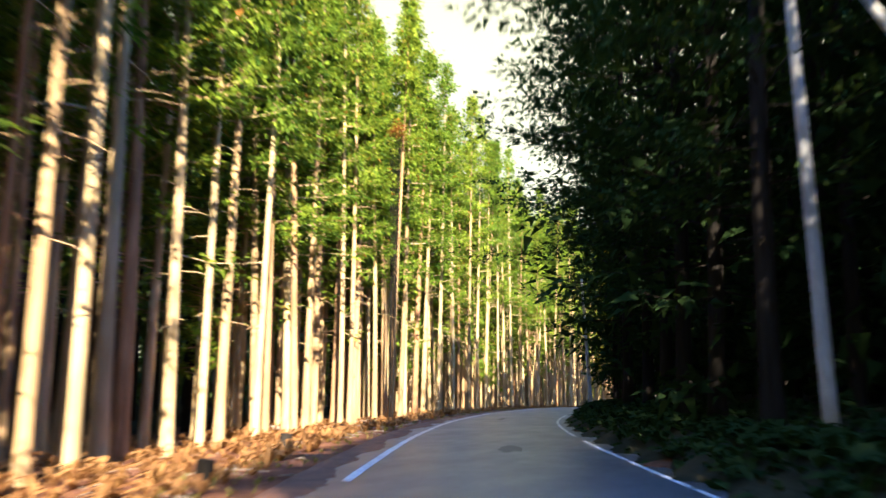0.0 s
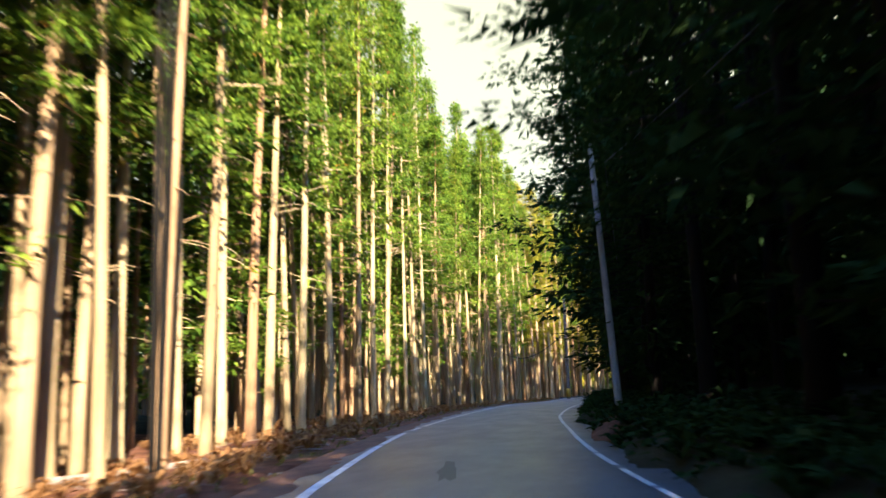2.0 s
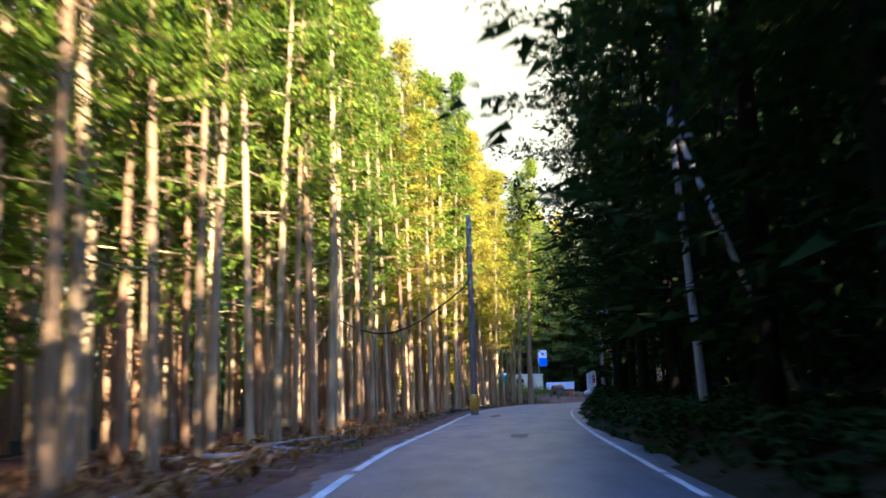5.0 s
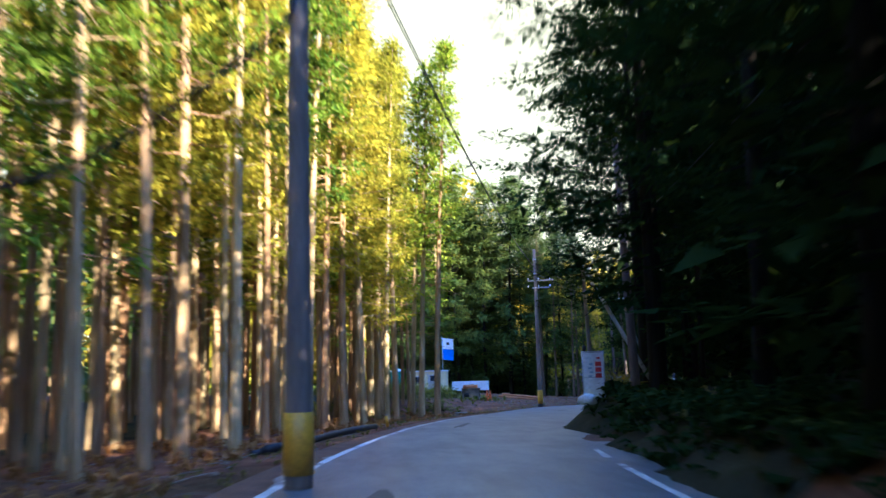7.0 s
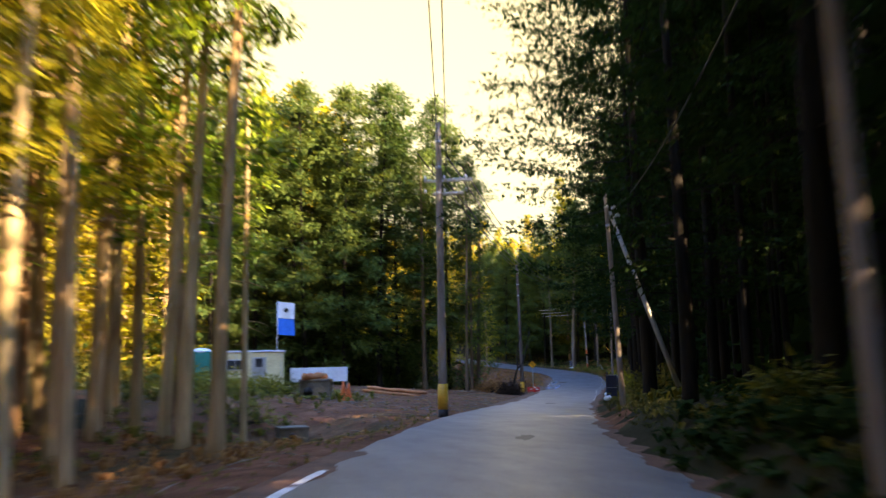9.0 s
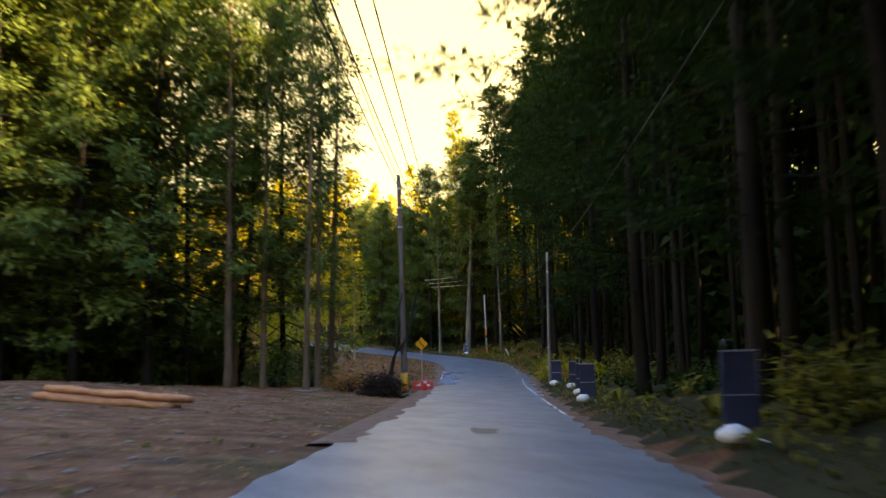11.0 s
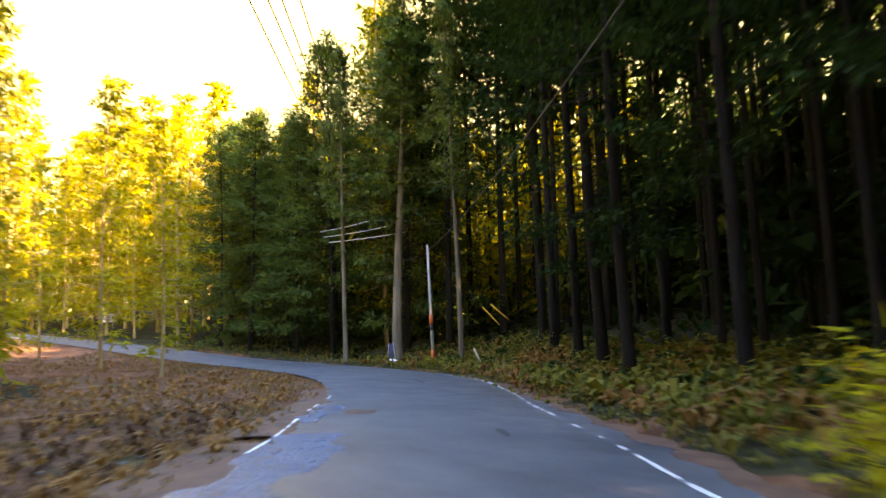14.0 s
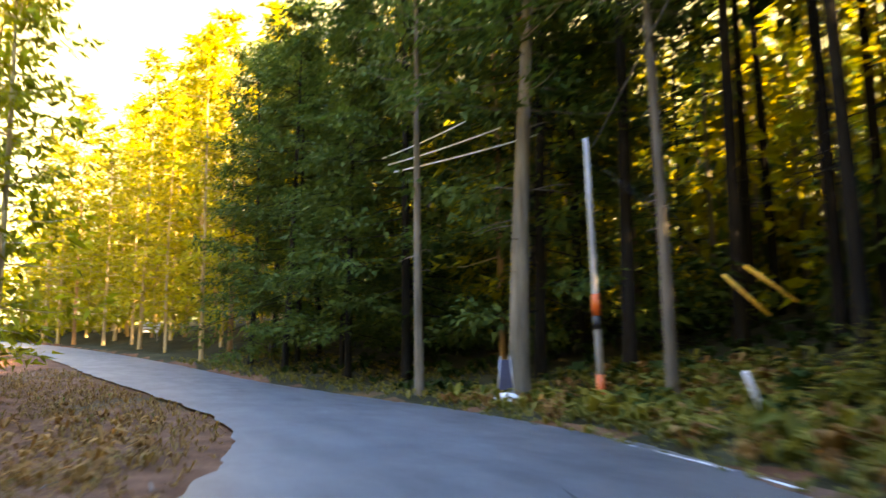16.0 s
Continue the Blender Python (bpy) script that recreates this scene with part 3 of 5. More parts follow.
def crown_mesh(spot, tall, low, wide, branches, clumps, per, size, seed, mat, droop=0.25, power=0.75, limb_mat=None, gaps=0.2, belly=0.0, tuft=0.0, girth=0.145):
    """Boughs in a tapering crown, each with clumps of sprays; some boughs are missing, so that the outline is uneven."""
    rnd = random.Random(seed)
    verts, faces = [], []
    limbs = []
    for k in range(branches):
        u = low + (1 - low) * ((k + rnd.random()) / branches) ** 0.9
        if rnd.random() < gaps:
            continue
        rel = (1 - u) / (1 - low)
        reach = wide * (rel ** power + 0.06) * rnd.uniform(0.55, 1.25)
        if belly:
            reach *= min(1.0, 0.45 + (u - low) / belly)
        a = k * 2.4 + rnd.uniform(-0.5, 0.5)
        d = Vector((math.cos(a), math.sin(a), rnd.uniform(0.0, 0.35) - droop * rel))
        p0 = spot(min(u, 0.995))
        if reach > 0.7:
            limbs.append(tube([p0, p0 + d * reach * 0.6, p0 + d * reach * 0.95 + Vector((0, 0, 0.08 * reach))], [0.03, 0.018, 0.006], 3, False))
        for c in range(clumps):
            q = (c + rnd.random()) / clumps
            p = p0 + d * reach * ((0.4 + 0.6 * q) if tuft else (0.18 + 0.82 * q)) + Vector((0, 0, 0.1 * reach * q * q))
            fronds(verts, faces, p, d, per, size, rnd, tuft or 0.1 + 0.075 * reach, girth)
    for _ in range(per * 2):
        fronds(verts, faces, spot(rnd.uniform(0.93, 1.0)), Vector((0, 0, 1)), 1, size, rnd, 0.14, girth)
    slots = [0] * len(faces)
    lv, lf = joined(limbs) if limbs else ([], [])
    o = len(verts)
    faces += [tuple(i + o for i in q) for q in lf]
    slots += [1] * len(lf)
    return mesh_of("crown", verts + lv, faces, [mat, limb_mat or M_bark], False, slots)


def make_tree(name, label, category, group, trunk, crown):
    ob = thing(name, label, category, group=group)
    part("trunk", trunk, None, ob)
    part("crown", crown, None, ob, "") if crown else None
    return ob


def tall_cedar(seed, tall, thick, low, wide, branches=50, clumps=4, per=6, size=0.42, mat=None, wood=None, **more):
    trunk, spot = trunk_mesh(tall, thick, seed, wood or M_bark, more.pop("stubs", 16), bend=more.pop("bend", 0.25))
    crown = crown_mesh(spot, tall, low, wide, branches, clumps, per, size, seed + 50, mat or M_cedar_crown, limb_mat=wood or M_bark, **more)
    return trunk, crown


LABEL_LEFT = "tall slender cedar, pale tan trunk, sunlit green crown"
LABEL_RIGHT = "dark cypress in deep shade beside the road"
LABEL_DENSE = "bushy green cedar with boughs down to the ground"
LABEL_GOLD = "sunlit yellow-green tree at the forest's edge"
KINDS = {"left": [], "behind": [], "low": [], "right": [], "over": [], "amber": [], "dense": [], "gold": [], "grey": [], "yard": [], "young": []}
for s in range(6):
    meshes = tall_cedar(100 + s, 22.5, 0.165, (0.34, 0.4, 0.46, 0.3, 0.36, 0.5)[s], (1.9, 1.6, 1.6, 2.0, 1.8, 1.5)[s], 60, 4, 31, 0.22, gaps=0.22, tuft=0.22, girth=0.22)
    KINDS["left"].append(("cedar_tree", LABEL_LEFT, "tree", "cedar plantation", *meshes))
for s in range(4):
    meshes = tall_cedar(130 + s, 22.0, 0.15, (0.24, 0.3, 0.2, 0.36)[s], (2.0, 1.8, 2.1, 1.7)[s], 52, 3, 15, 0.3, gaps=0.15, tuft=0.26, girth=0.22)
    KINDS["behind"].append(("cedar_tree", "slender cedar in the second row, sunlit green crown", "tree", "cedar plantation", *meshes))
# The plantation's cedars again, their leaves recoloured as if sunlit.
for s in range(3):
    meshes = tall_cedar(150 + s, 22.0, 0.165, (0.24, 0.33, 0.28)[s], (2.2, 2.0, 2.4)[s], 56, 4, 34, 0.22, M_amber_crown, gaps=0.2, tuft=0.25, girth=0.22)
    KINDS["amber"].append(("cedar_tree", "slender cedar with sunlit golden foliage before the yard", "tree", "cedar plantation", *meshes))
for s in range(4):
    meshes = tall_cedar(200 + s, 23.0, 0.17, (0.03, 0.06, 0.1, 0.05)[s], (3.5, 3.1, 3.4, 3.8)[s], 84, 5, 9, 0.39, M_cypress_shade, M_bark_dark, girth=0.24, gaps=0.06, stubs=20, power=0.4, belly=0.4)
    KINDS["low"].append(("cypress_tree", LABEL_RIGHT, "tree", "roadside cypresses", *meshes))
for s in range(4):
    meshes = tall_cedar(250 + s, 24.0, 0.17, (0.46, 0.54, 0.42, 0.5)[s], (3.0, 2.7, 2.9, 3.3)[s], 72, 5, 11, 0.35, M_cypress_shade, M_bark_dark, girth=0.24, gaps=0.1, stubs=24, power=0.5)
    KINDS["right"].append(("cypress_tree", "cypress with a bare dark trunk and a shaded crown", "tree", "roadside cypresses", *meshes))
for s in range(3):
    meshes = tall_cedar(270 + s, 23.0, 0.19, (0.2, 0.26, 0.16)[s], (4.6, 4.2, 4.9)[s], 88, 6, 27, 0.19, M_cypress_shade, M_bark_dark, girth=0.24, gaps=0.1, stubs=24, power=0.3, belly=0.3, tuft=0.24)
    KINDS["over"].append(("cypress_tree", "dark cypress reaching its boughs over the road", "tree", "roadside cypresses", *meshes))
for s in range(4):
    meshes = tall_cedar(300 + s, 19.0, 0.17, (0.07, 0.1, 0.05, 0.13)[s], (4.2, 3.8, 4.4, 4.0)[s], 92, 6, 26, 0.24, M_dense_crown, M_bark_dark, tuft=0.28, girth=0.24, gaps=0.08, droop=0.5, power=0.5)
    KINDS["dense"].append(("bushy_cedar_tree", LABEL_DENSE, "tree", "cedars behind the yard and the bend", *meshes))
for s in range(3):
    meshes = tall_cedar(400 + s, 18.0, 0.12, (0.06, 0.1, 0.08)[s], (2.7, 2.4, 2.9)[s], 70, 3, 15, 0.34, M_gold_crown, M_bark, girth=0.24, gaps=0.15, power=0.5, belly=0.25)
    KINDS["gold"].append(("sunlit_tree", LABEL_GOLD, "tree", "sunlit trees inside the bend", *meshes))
for s in range(2):
    meshes = tall_cedar(450 + s, 20.0, 0.24, (0.4, 0.45)[s], 2.6, 60, 5, 18, 0.3, M_dense_crown, M_bark_grey, girth=0.22, gaps=0.1, stubs=24, power=0.5, bend=(0.35, 0.2)[s])
    KINDS["grey"].append(("grey_barked_tree", "thick pale grey trunk with knots at the bend", "tree", "", *meshes))
for s in range(3):
    meshes = tall_cedar(480 + s, 20.0, 0.17, (0.16, 0.24, 0.2)[s], (2.6, 2.2, 2.4)[s], 56, 4, 34, 0.22, M_dense_crown, M_bark_brown, gaps=0.25, stubs=20, power=0.5, tuft=0.3, girth=0.22)
    KINDS["yard"].append(("cedar_tree", "brown-barked cedar with dark green boughs at the yard's edge", "tree", "cedars at the yard's edge", *meshes))
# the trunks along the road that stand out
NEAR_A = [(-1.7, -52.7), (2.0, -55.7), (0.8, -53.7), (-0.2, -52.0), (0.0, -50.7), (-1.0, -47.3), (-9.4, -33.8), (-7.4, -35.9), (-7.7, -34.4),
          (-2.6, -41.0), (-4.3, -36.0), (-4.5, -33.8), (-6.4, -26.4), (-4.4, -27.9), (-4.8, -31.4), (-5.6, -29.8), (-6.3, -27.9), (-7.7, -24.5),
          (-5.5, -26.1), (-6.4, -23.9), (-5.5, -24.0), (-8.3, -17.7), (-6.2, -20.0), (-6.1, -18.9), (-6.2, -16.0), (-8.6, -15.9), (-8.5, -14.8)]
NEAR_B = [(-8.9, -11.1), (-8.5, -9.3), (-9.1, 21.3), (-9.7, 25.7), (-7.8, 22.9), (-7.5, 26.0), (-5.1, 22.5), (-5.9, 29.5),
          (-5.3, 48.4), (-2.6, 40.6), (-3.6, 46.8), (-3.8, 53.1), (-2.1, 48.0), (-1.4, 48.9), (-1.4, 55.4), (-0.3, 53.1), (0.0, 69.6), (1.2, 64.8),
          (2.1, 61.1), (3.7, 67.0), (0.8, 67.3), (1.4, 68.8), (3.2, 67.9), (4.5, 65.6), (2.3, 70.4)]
for s in range(2):
    meshes = tall_cedar(490 + s, 8.5, 0.07, (0.18, 0.26)[s], (1.5, 1.3)[s], 40, 4, 40, 0.17, gaps=0.2, stubs=6, power=0.6, tuft=0.2, girth=0.22)
    KINDS["young"].append(("young_cedar_tree", "young cedar with bright green tufts under the tall trees", "tree", "young cedars", *meshes))
FIRST = {}
TREES = []
RIGHT_POLES = [(13.57, -52.7), (4.8, -22.5), (5.0, 12.0), (9.9, 47.3), (9.45, 51.1), (16.8, 69.7), (36.2, 109.5)]


def plant(kind, x, y, scale=1.0, lean=0.0, rnd=random, variant=None, wide=None):
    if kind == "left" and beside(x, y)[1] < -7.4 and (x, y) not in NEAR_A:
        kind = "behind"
    pick = rnd.randrange(len(KINDS[kind])) if variant is None else variant
    z = height(x, y)
    m = Matrix.Translation((x, y, z)) @ Euler((radians(rnd.gauss(0, 0.7 + lean)), radians(rnd.gauss(0, 0.7 + lean)), rnd.uniform(0, 6.28))).to_matrix().to_4x4()
    w = wide or scale * rnd.uniform(0.85, 1.2)
    m = m @ Matrix.Diagonal((w, w, scale, 1))
    key = (kind, pick)
    if key not in FIRST:
        FIRST[key] = make_tree(*KINDS[kind][pick])
        FIRST[key].matrix_basis = m
        ob = FIRST[key]
    else:
        ob = copy_thing(FIRST[key], Matrix())
        ob.matrix_basis = m
    TREES.append((x, y))
    return ob


def crowded(x, y, gap):
    hides = any(abs(x - a + 0.3 * (y - b)) < 1.6 and -7 < y - b < 1 for a, b in RIGHT_POLES)
    return hides or any((x - a) ** 2 + (y - b) ** 2 < gap * gap for a, b in TREES)


grove = random.Random(11)
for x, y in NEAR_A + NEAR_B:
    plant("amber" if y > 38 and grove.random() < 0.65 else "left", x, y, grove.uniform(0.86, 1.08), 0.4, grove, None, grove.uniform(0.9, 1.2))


def stand(kind, s0, s1, lat0, lat1, tries, gap, lo, hi, rnd, keep=lambda x, y: True, lean=0.2, girth=None):
    """Trees at random along one side of the road, never closer to one another than the gap."""
    for _ in range(tries):
        i, lat = rnd.randrange(s0, s1), rnd.uniform(lat0, lat1)
        x, y = place(i + rnd.random(), lat)
        if abs(beside(x, y)[1]) < min(abs(lat0), abs(lat1)) - 0.2 or crowded(x, y, gap) or not keep(x, y):
            continue
        plant(kind, x, y, rnd.uniform(lo, hi), lean, rnd, None, girth and girth * rnd.uniform(0.85, 1.2))


for x, y in ((-9.0, -20.6), (-7.6, -17.6), (-9.8, -16.4), (-10.2, -23.0), (-8.8, -12.4), (-3.4, -45.2), (-8.2, 1.5), (-9.4, 9.0)):
    plant("young", x, y, grove.uniform(0.8, 1.1), 0.5, grove)
END_Y = lambda y: at_y(y)
no_yard = lambda x, y: not in_yard(x, y)
stand("left", END_Y(-72), END_Y(36), -11.8, -6.4, 3200, 1.3, 0.82, 1.06, grove, no_yard, girth=0.8)
stand("amber", END_Y(36), END_Y(60), -11.5, -6.6, 500, 1.6, 0.82, 1.06, grove, no_yard, girth=0.85)
stand("left", END_Y(50), END_Y(73), -17, -8.5, 300, 2.0, 0.75, 1.0, grove, no_yard)
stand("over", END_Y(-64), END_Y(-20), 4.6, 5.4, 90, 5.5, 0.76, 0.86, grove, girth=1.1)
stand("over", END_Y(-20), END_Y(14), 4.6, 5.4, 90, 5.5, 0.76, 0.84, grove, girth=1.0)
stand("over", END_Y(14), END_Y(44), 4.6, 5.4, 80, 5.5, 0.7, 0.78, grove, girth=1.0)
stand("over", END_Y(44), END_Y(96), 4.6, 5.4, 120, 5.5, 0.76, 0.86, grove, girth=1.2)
# The rows behind the start are out of view, added to shade the road.
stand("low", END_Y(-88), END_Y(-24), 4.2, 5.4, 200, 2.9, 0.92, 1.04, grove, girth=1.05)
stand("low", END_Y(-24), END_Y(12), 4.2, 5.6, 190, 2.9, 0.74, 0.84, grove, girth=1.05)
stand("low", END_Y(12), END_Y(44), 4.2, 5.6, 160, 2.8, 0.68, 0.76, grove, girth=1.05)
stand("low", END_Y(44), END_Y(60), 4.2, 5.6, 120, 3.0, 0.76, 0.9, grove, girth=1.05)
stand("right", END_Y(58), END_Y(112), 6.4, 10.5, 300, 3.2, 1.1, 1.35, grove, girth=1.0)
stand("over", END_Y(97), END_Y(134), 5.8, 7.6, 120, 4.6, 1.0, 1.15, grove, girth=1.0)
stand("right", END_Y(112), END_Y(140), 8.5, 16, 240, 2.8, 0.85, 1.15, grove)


# behind the yard, the outside of the bend and the far end
def line_of(kind, a, b, deep, tries, gap, lo, hi, rnd):
    for _ in range(tries):
        t, o = rnd.random(), rnd.uniform(0, deep)
        x, y = a[0] + (b[0] - a[0]) * t, a[1] + (b[1] - a[1]) * t + o
        if abs(beside(x, y)[1]) > 4.5 and not crowded(x, y, gap):
            plant(kind, x, y, rnd.uniform(lo, hi), 0.2, rnd)


for x, y, variant in ((50.7, 150.4, 0), (51.9, 145.2, 1), (48.9, 153.6, 1)):
    plant("grey", x, y, 0.95, 0.5, grove, variant, (1.2, 0.6)[variant])
plant("gold", 53.0, 157.0, 1.5, 0.1, grove, 0, 1.1)
for x, y, k in ((18.4, 112.5, 1.2), (21.0, 113.6, 1.32), (23.4, 114.6, 1.25)):
    plant("dense", x, y, k, 0.2, grove, None, 0.95)
for x, y in ((19.5, 107.6), (21.2, 108.9), (22.8, 107.5), (23.9, 109.8), (25.2, 112.3), (20.4, 111.6)):
    plant("yard", x, y, grove.uniform(0.85, 1.0), 0.4, grove)
line_of("dense", (3, 110.5), (18, 109.5), 8, 220, 2.6, 1.05, 1.35, grove)
# The row's sunlit end takes the sun-tinted leaves.
line_of("gold", (-24, 113), (3.5, 110), 8, 220, 2.8, 1.1, 1.45, grove)
stand("right", END_Y(140), END_Y(152), 7, 13, 90, 2.9, 1.0, 1.2, grove)
stand("dense", END_Y(151), END_Y(158), 5.4, 12, 160, 2.7, 1.0, 1.3, grove)
stand("dense", END_Y(157), END_Y(173), 5.4, 12, 260, 2.7, 0.7, 0.95, grove)
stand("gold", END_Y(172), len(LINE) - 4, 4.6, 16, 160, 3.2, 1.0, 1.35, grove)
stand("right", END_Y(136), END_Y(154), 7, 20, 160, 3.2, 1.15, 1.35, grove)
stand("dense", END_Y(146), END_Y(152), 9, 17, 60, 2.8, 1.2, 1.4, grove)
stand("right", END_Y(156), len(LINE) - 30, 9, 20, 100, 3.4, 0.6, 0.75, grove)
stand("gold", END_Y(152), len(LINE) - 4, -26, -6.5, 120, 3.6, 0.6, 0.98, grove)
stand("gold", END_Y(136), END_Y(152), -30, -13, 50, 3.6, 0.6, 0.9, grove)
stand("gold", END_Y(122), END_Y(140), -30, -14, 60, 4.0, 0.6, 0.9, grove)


def far_woods(name, label, spots, tall, seed, mats, low=0.25, wide=1.8, count=110, size=0.75, girth=0.28):
    """Trees too deep in the woods to count: thin trunks and coarse crowns in one mesh."""
    rnd = random.Random(seed)
    wood, green = [], ([], [])
    for x, y in spots:
        z, h = height(x, y), tall * rnd.uniform(0.75, 1.2)
        r = rnd.uniform(0.1, 0.17)
        wood.append(tube([(x, y, z - 0.3), (x + rnd.uniform(-.2, .2), y, z + h * 0.5), (x + rnd.uniform(-.3, .3), y, z + h)], [r, r * 0.7, 0.02], 6, False))
        for _ in range(count):
            u = low + (1 - low) * rnd.random()
            reach = wide * ((1 - u) / (1 - low)) ** 0.5
            a, q = rnd.uniform(0, 6.28), math.sqrt(rnd.random()) * reach
            fronds(green[0], green[1], Vector((x + math.cos(a) * q, y + math.sin(a) * q, z + u * h)), Vector((math.cos(a), math.sin(a), -0.2)), 1, size, rnd, 0.15, girth * 1.3)
    wv, wf = joined(wood)
    o = len(wv)
    faces = wf + [tuple(i + o for i in q) for q in green[1]]
    ob = new(name, mesh_of(name, wv + green[0], faces, mats, False, [0] * len(wf) + [1] * len(green[1])))
    return tagged(ob, label, "forest", kind="stuff")


def scattered(i0, i1, lat0, lat1, tries, gap, seed, keep=lambda x, y: True):
    rnd, spots, cells = random.Random(seed), [], {}
    near = min(abs(lat0), abs(lat1))
    for _ in range(tries):
        x, y = place(rnd.uniform(i0, i1), rnd.uniform(lat0, lat1))
        cx, cy = int(x // gap), int(y // gap)
        close = [q for u in (-1, 0, 1) for w in (-1, 0, 1) for q in cells.get((cx + u, cy + w), ())]
        if any((x - a) ** 2 + (y - b) ** 2 < gap * gap for a, b in close) or abs(beside(x, y)[1]) < near - 0.3 or not keep(x, y):
            continue
        cells.setdefault((cx, cy), []).append((x, y))
        spots.append((x, y))
    return spots


# The same cedars: blackened bark where shaded, pale bark in the sunlit stretch.
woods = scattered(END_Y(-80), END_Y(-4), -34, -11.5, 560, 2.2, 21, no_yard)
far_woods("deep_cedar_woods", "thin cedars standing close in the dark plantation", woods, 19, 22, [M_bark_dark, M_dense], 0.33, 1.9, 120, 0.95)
woods = scattered(END_Y(-4), END_Y(72), -30, -11.2, 1500, 1.7, 18, no_yard)
far_woods("deep_cedar_poles", "thin pale cedar trunks standing close in the plantation", woods, 19, 17, [M_bark, M_cedar], 0.42, 1.4, 60, 0.7)
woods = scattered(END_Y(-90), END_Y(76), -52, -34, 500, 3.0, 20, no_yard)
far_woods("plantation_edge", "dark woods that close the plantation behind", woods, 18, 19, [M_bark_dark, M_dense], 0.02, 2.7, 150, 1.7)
# This mass runs on unseen behind the start, where it only casts shade.
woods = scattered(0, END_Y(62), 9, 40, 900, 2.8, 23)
far_woods("deep_cypress_woods", "black shaded cypresses behind the roadside trees", woods, 22, 24, [M_bark_dark, M_cypress_shade], 0.02, 2.8, 110, 1.4)
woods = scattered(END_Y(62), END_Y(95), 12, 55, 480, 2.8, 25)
far_woods("high_cypress_woods", "tall shaded cypresses on the slope above the road", woods, 35, 26, [M_bark_dark, M_cypress_shade], 0.3, 2.6, 170, 1.0)
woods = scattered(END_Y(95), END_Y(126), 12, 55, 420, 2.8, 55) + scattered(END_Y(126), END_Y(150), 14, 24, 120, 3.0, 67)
far_woods("high_cypress_woods", "tall bare-trunked cypresses on the slope above the road", woods, 35, 56, [M_bark_dark, M_cypress_shade], 0.4, 2.7, 240, 1.0)
# Extra belt added so that no sun leaks through onto the road.
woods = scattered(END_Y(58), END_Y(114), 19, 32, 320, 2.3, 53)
far_woods("middle_slope_woods", "shaded cypresses half way up the slope, added to block the sun", woods, 30, 54, [M_bark_dark, M_cypress_shade], 0.34, 2.6, 300, 0.9)
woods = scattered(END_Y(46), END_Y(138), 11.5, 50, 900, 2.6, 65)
far_woods("low_woods", "low dark undergrowth of young trees on the slope", woods, 6.0, 66, [M_bark_dark, M_cypress_shade], 0.02, 2.2, 110, 0.8)
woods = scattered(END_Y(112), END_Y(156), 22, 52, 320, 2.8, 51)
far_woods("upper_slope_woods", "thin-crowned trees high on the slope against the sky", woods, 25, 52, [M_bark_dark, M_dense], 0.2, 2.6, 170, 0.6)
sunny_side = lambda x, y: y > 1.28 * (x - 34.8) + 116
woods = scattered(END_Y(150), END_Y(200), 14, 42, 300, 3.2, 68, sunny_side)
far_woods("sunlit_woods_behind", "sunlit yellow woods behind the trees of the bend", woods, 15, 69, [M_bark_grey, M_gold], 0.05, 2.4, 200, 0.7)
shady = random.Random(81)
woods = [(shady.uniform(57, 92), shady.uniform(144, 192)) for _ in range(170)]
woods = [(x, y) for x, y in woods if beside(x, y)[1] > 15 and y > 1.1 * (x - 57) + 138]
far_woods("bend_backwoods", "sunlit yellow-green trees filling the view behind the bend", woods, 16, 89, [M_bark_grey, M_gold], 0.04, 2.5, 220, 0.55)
woods = [(shady.uniform(50, 112), shady.uniform(92, 172)) for _ in range(520)]
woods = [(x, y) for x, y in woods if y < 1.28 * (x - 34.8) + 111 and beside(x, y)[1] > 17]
far_woods("dark_slope_woods", "black shaded cypresses filling the slope above the bend", woods, 11.5, 82, [M_bark_dark, M_cypress_shade], 0.02, 2.7, 90, 1.5)
# Inner rows added to stop sun leaking through; those before y -62 stay unseen.
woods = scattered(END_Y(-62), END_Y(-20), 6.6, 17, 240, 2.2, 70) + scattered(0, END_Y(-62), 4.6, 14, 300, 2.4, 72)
far_woods("inner_cypress_row", "dark cypresses close behind the roadside row", woods, 19, 71, [M_bark_dark, M_cypress_shade], 0.02, 2.0, 420, 0.46, 0.22)
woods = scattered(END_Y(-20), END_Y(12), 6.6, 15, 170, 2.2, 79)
far_woods("inner_cypress_row", "tall dark cypresses close behind the roadside row", woods, 18, 80, [M_bark_dark, M_cypress_shade], 0.02, 2.0, 450, 0.45, 0.22)
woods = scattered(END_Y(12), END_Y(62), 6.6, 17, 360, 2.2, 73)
far_woods("inner_cypress_row", "tall dark cypresses close behind the roadside row", woods, 16.5, 76, [M_bark_dark, M_cypress_shade], 0.02, 2.0, 450, 0.45, 0.22)
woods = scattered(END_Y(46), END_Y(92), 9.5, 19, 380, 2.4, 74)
far_woods("inner_cypress_stand", "cypresses close behind the trees of the bank", woods, 26, 75, [M_bark_dark, M_cypress_shade], 0.16, 2.3, 330, 0.55, 0.2)
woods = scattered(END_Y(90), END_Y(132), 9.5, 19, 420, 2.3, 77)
far_woods("inner_cypress_stand", "bare-trunked cypresses close behind the trees of the bank", woods, 28, 78, [M_bark_dark, M_cypress_shade], 0.38, 2.4, 420, 0.6, 0.26)
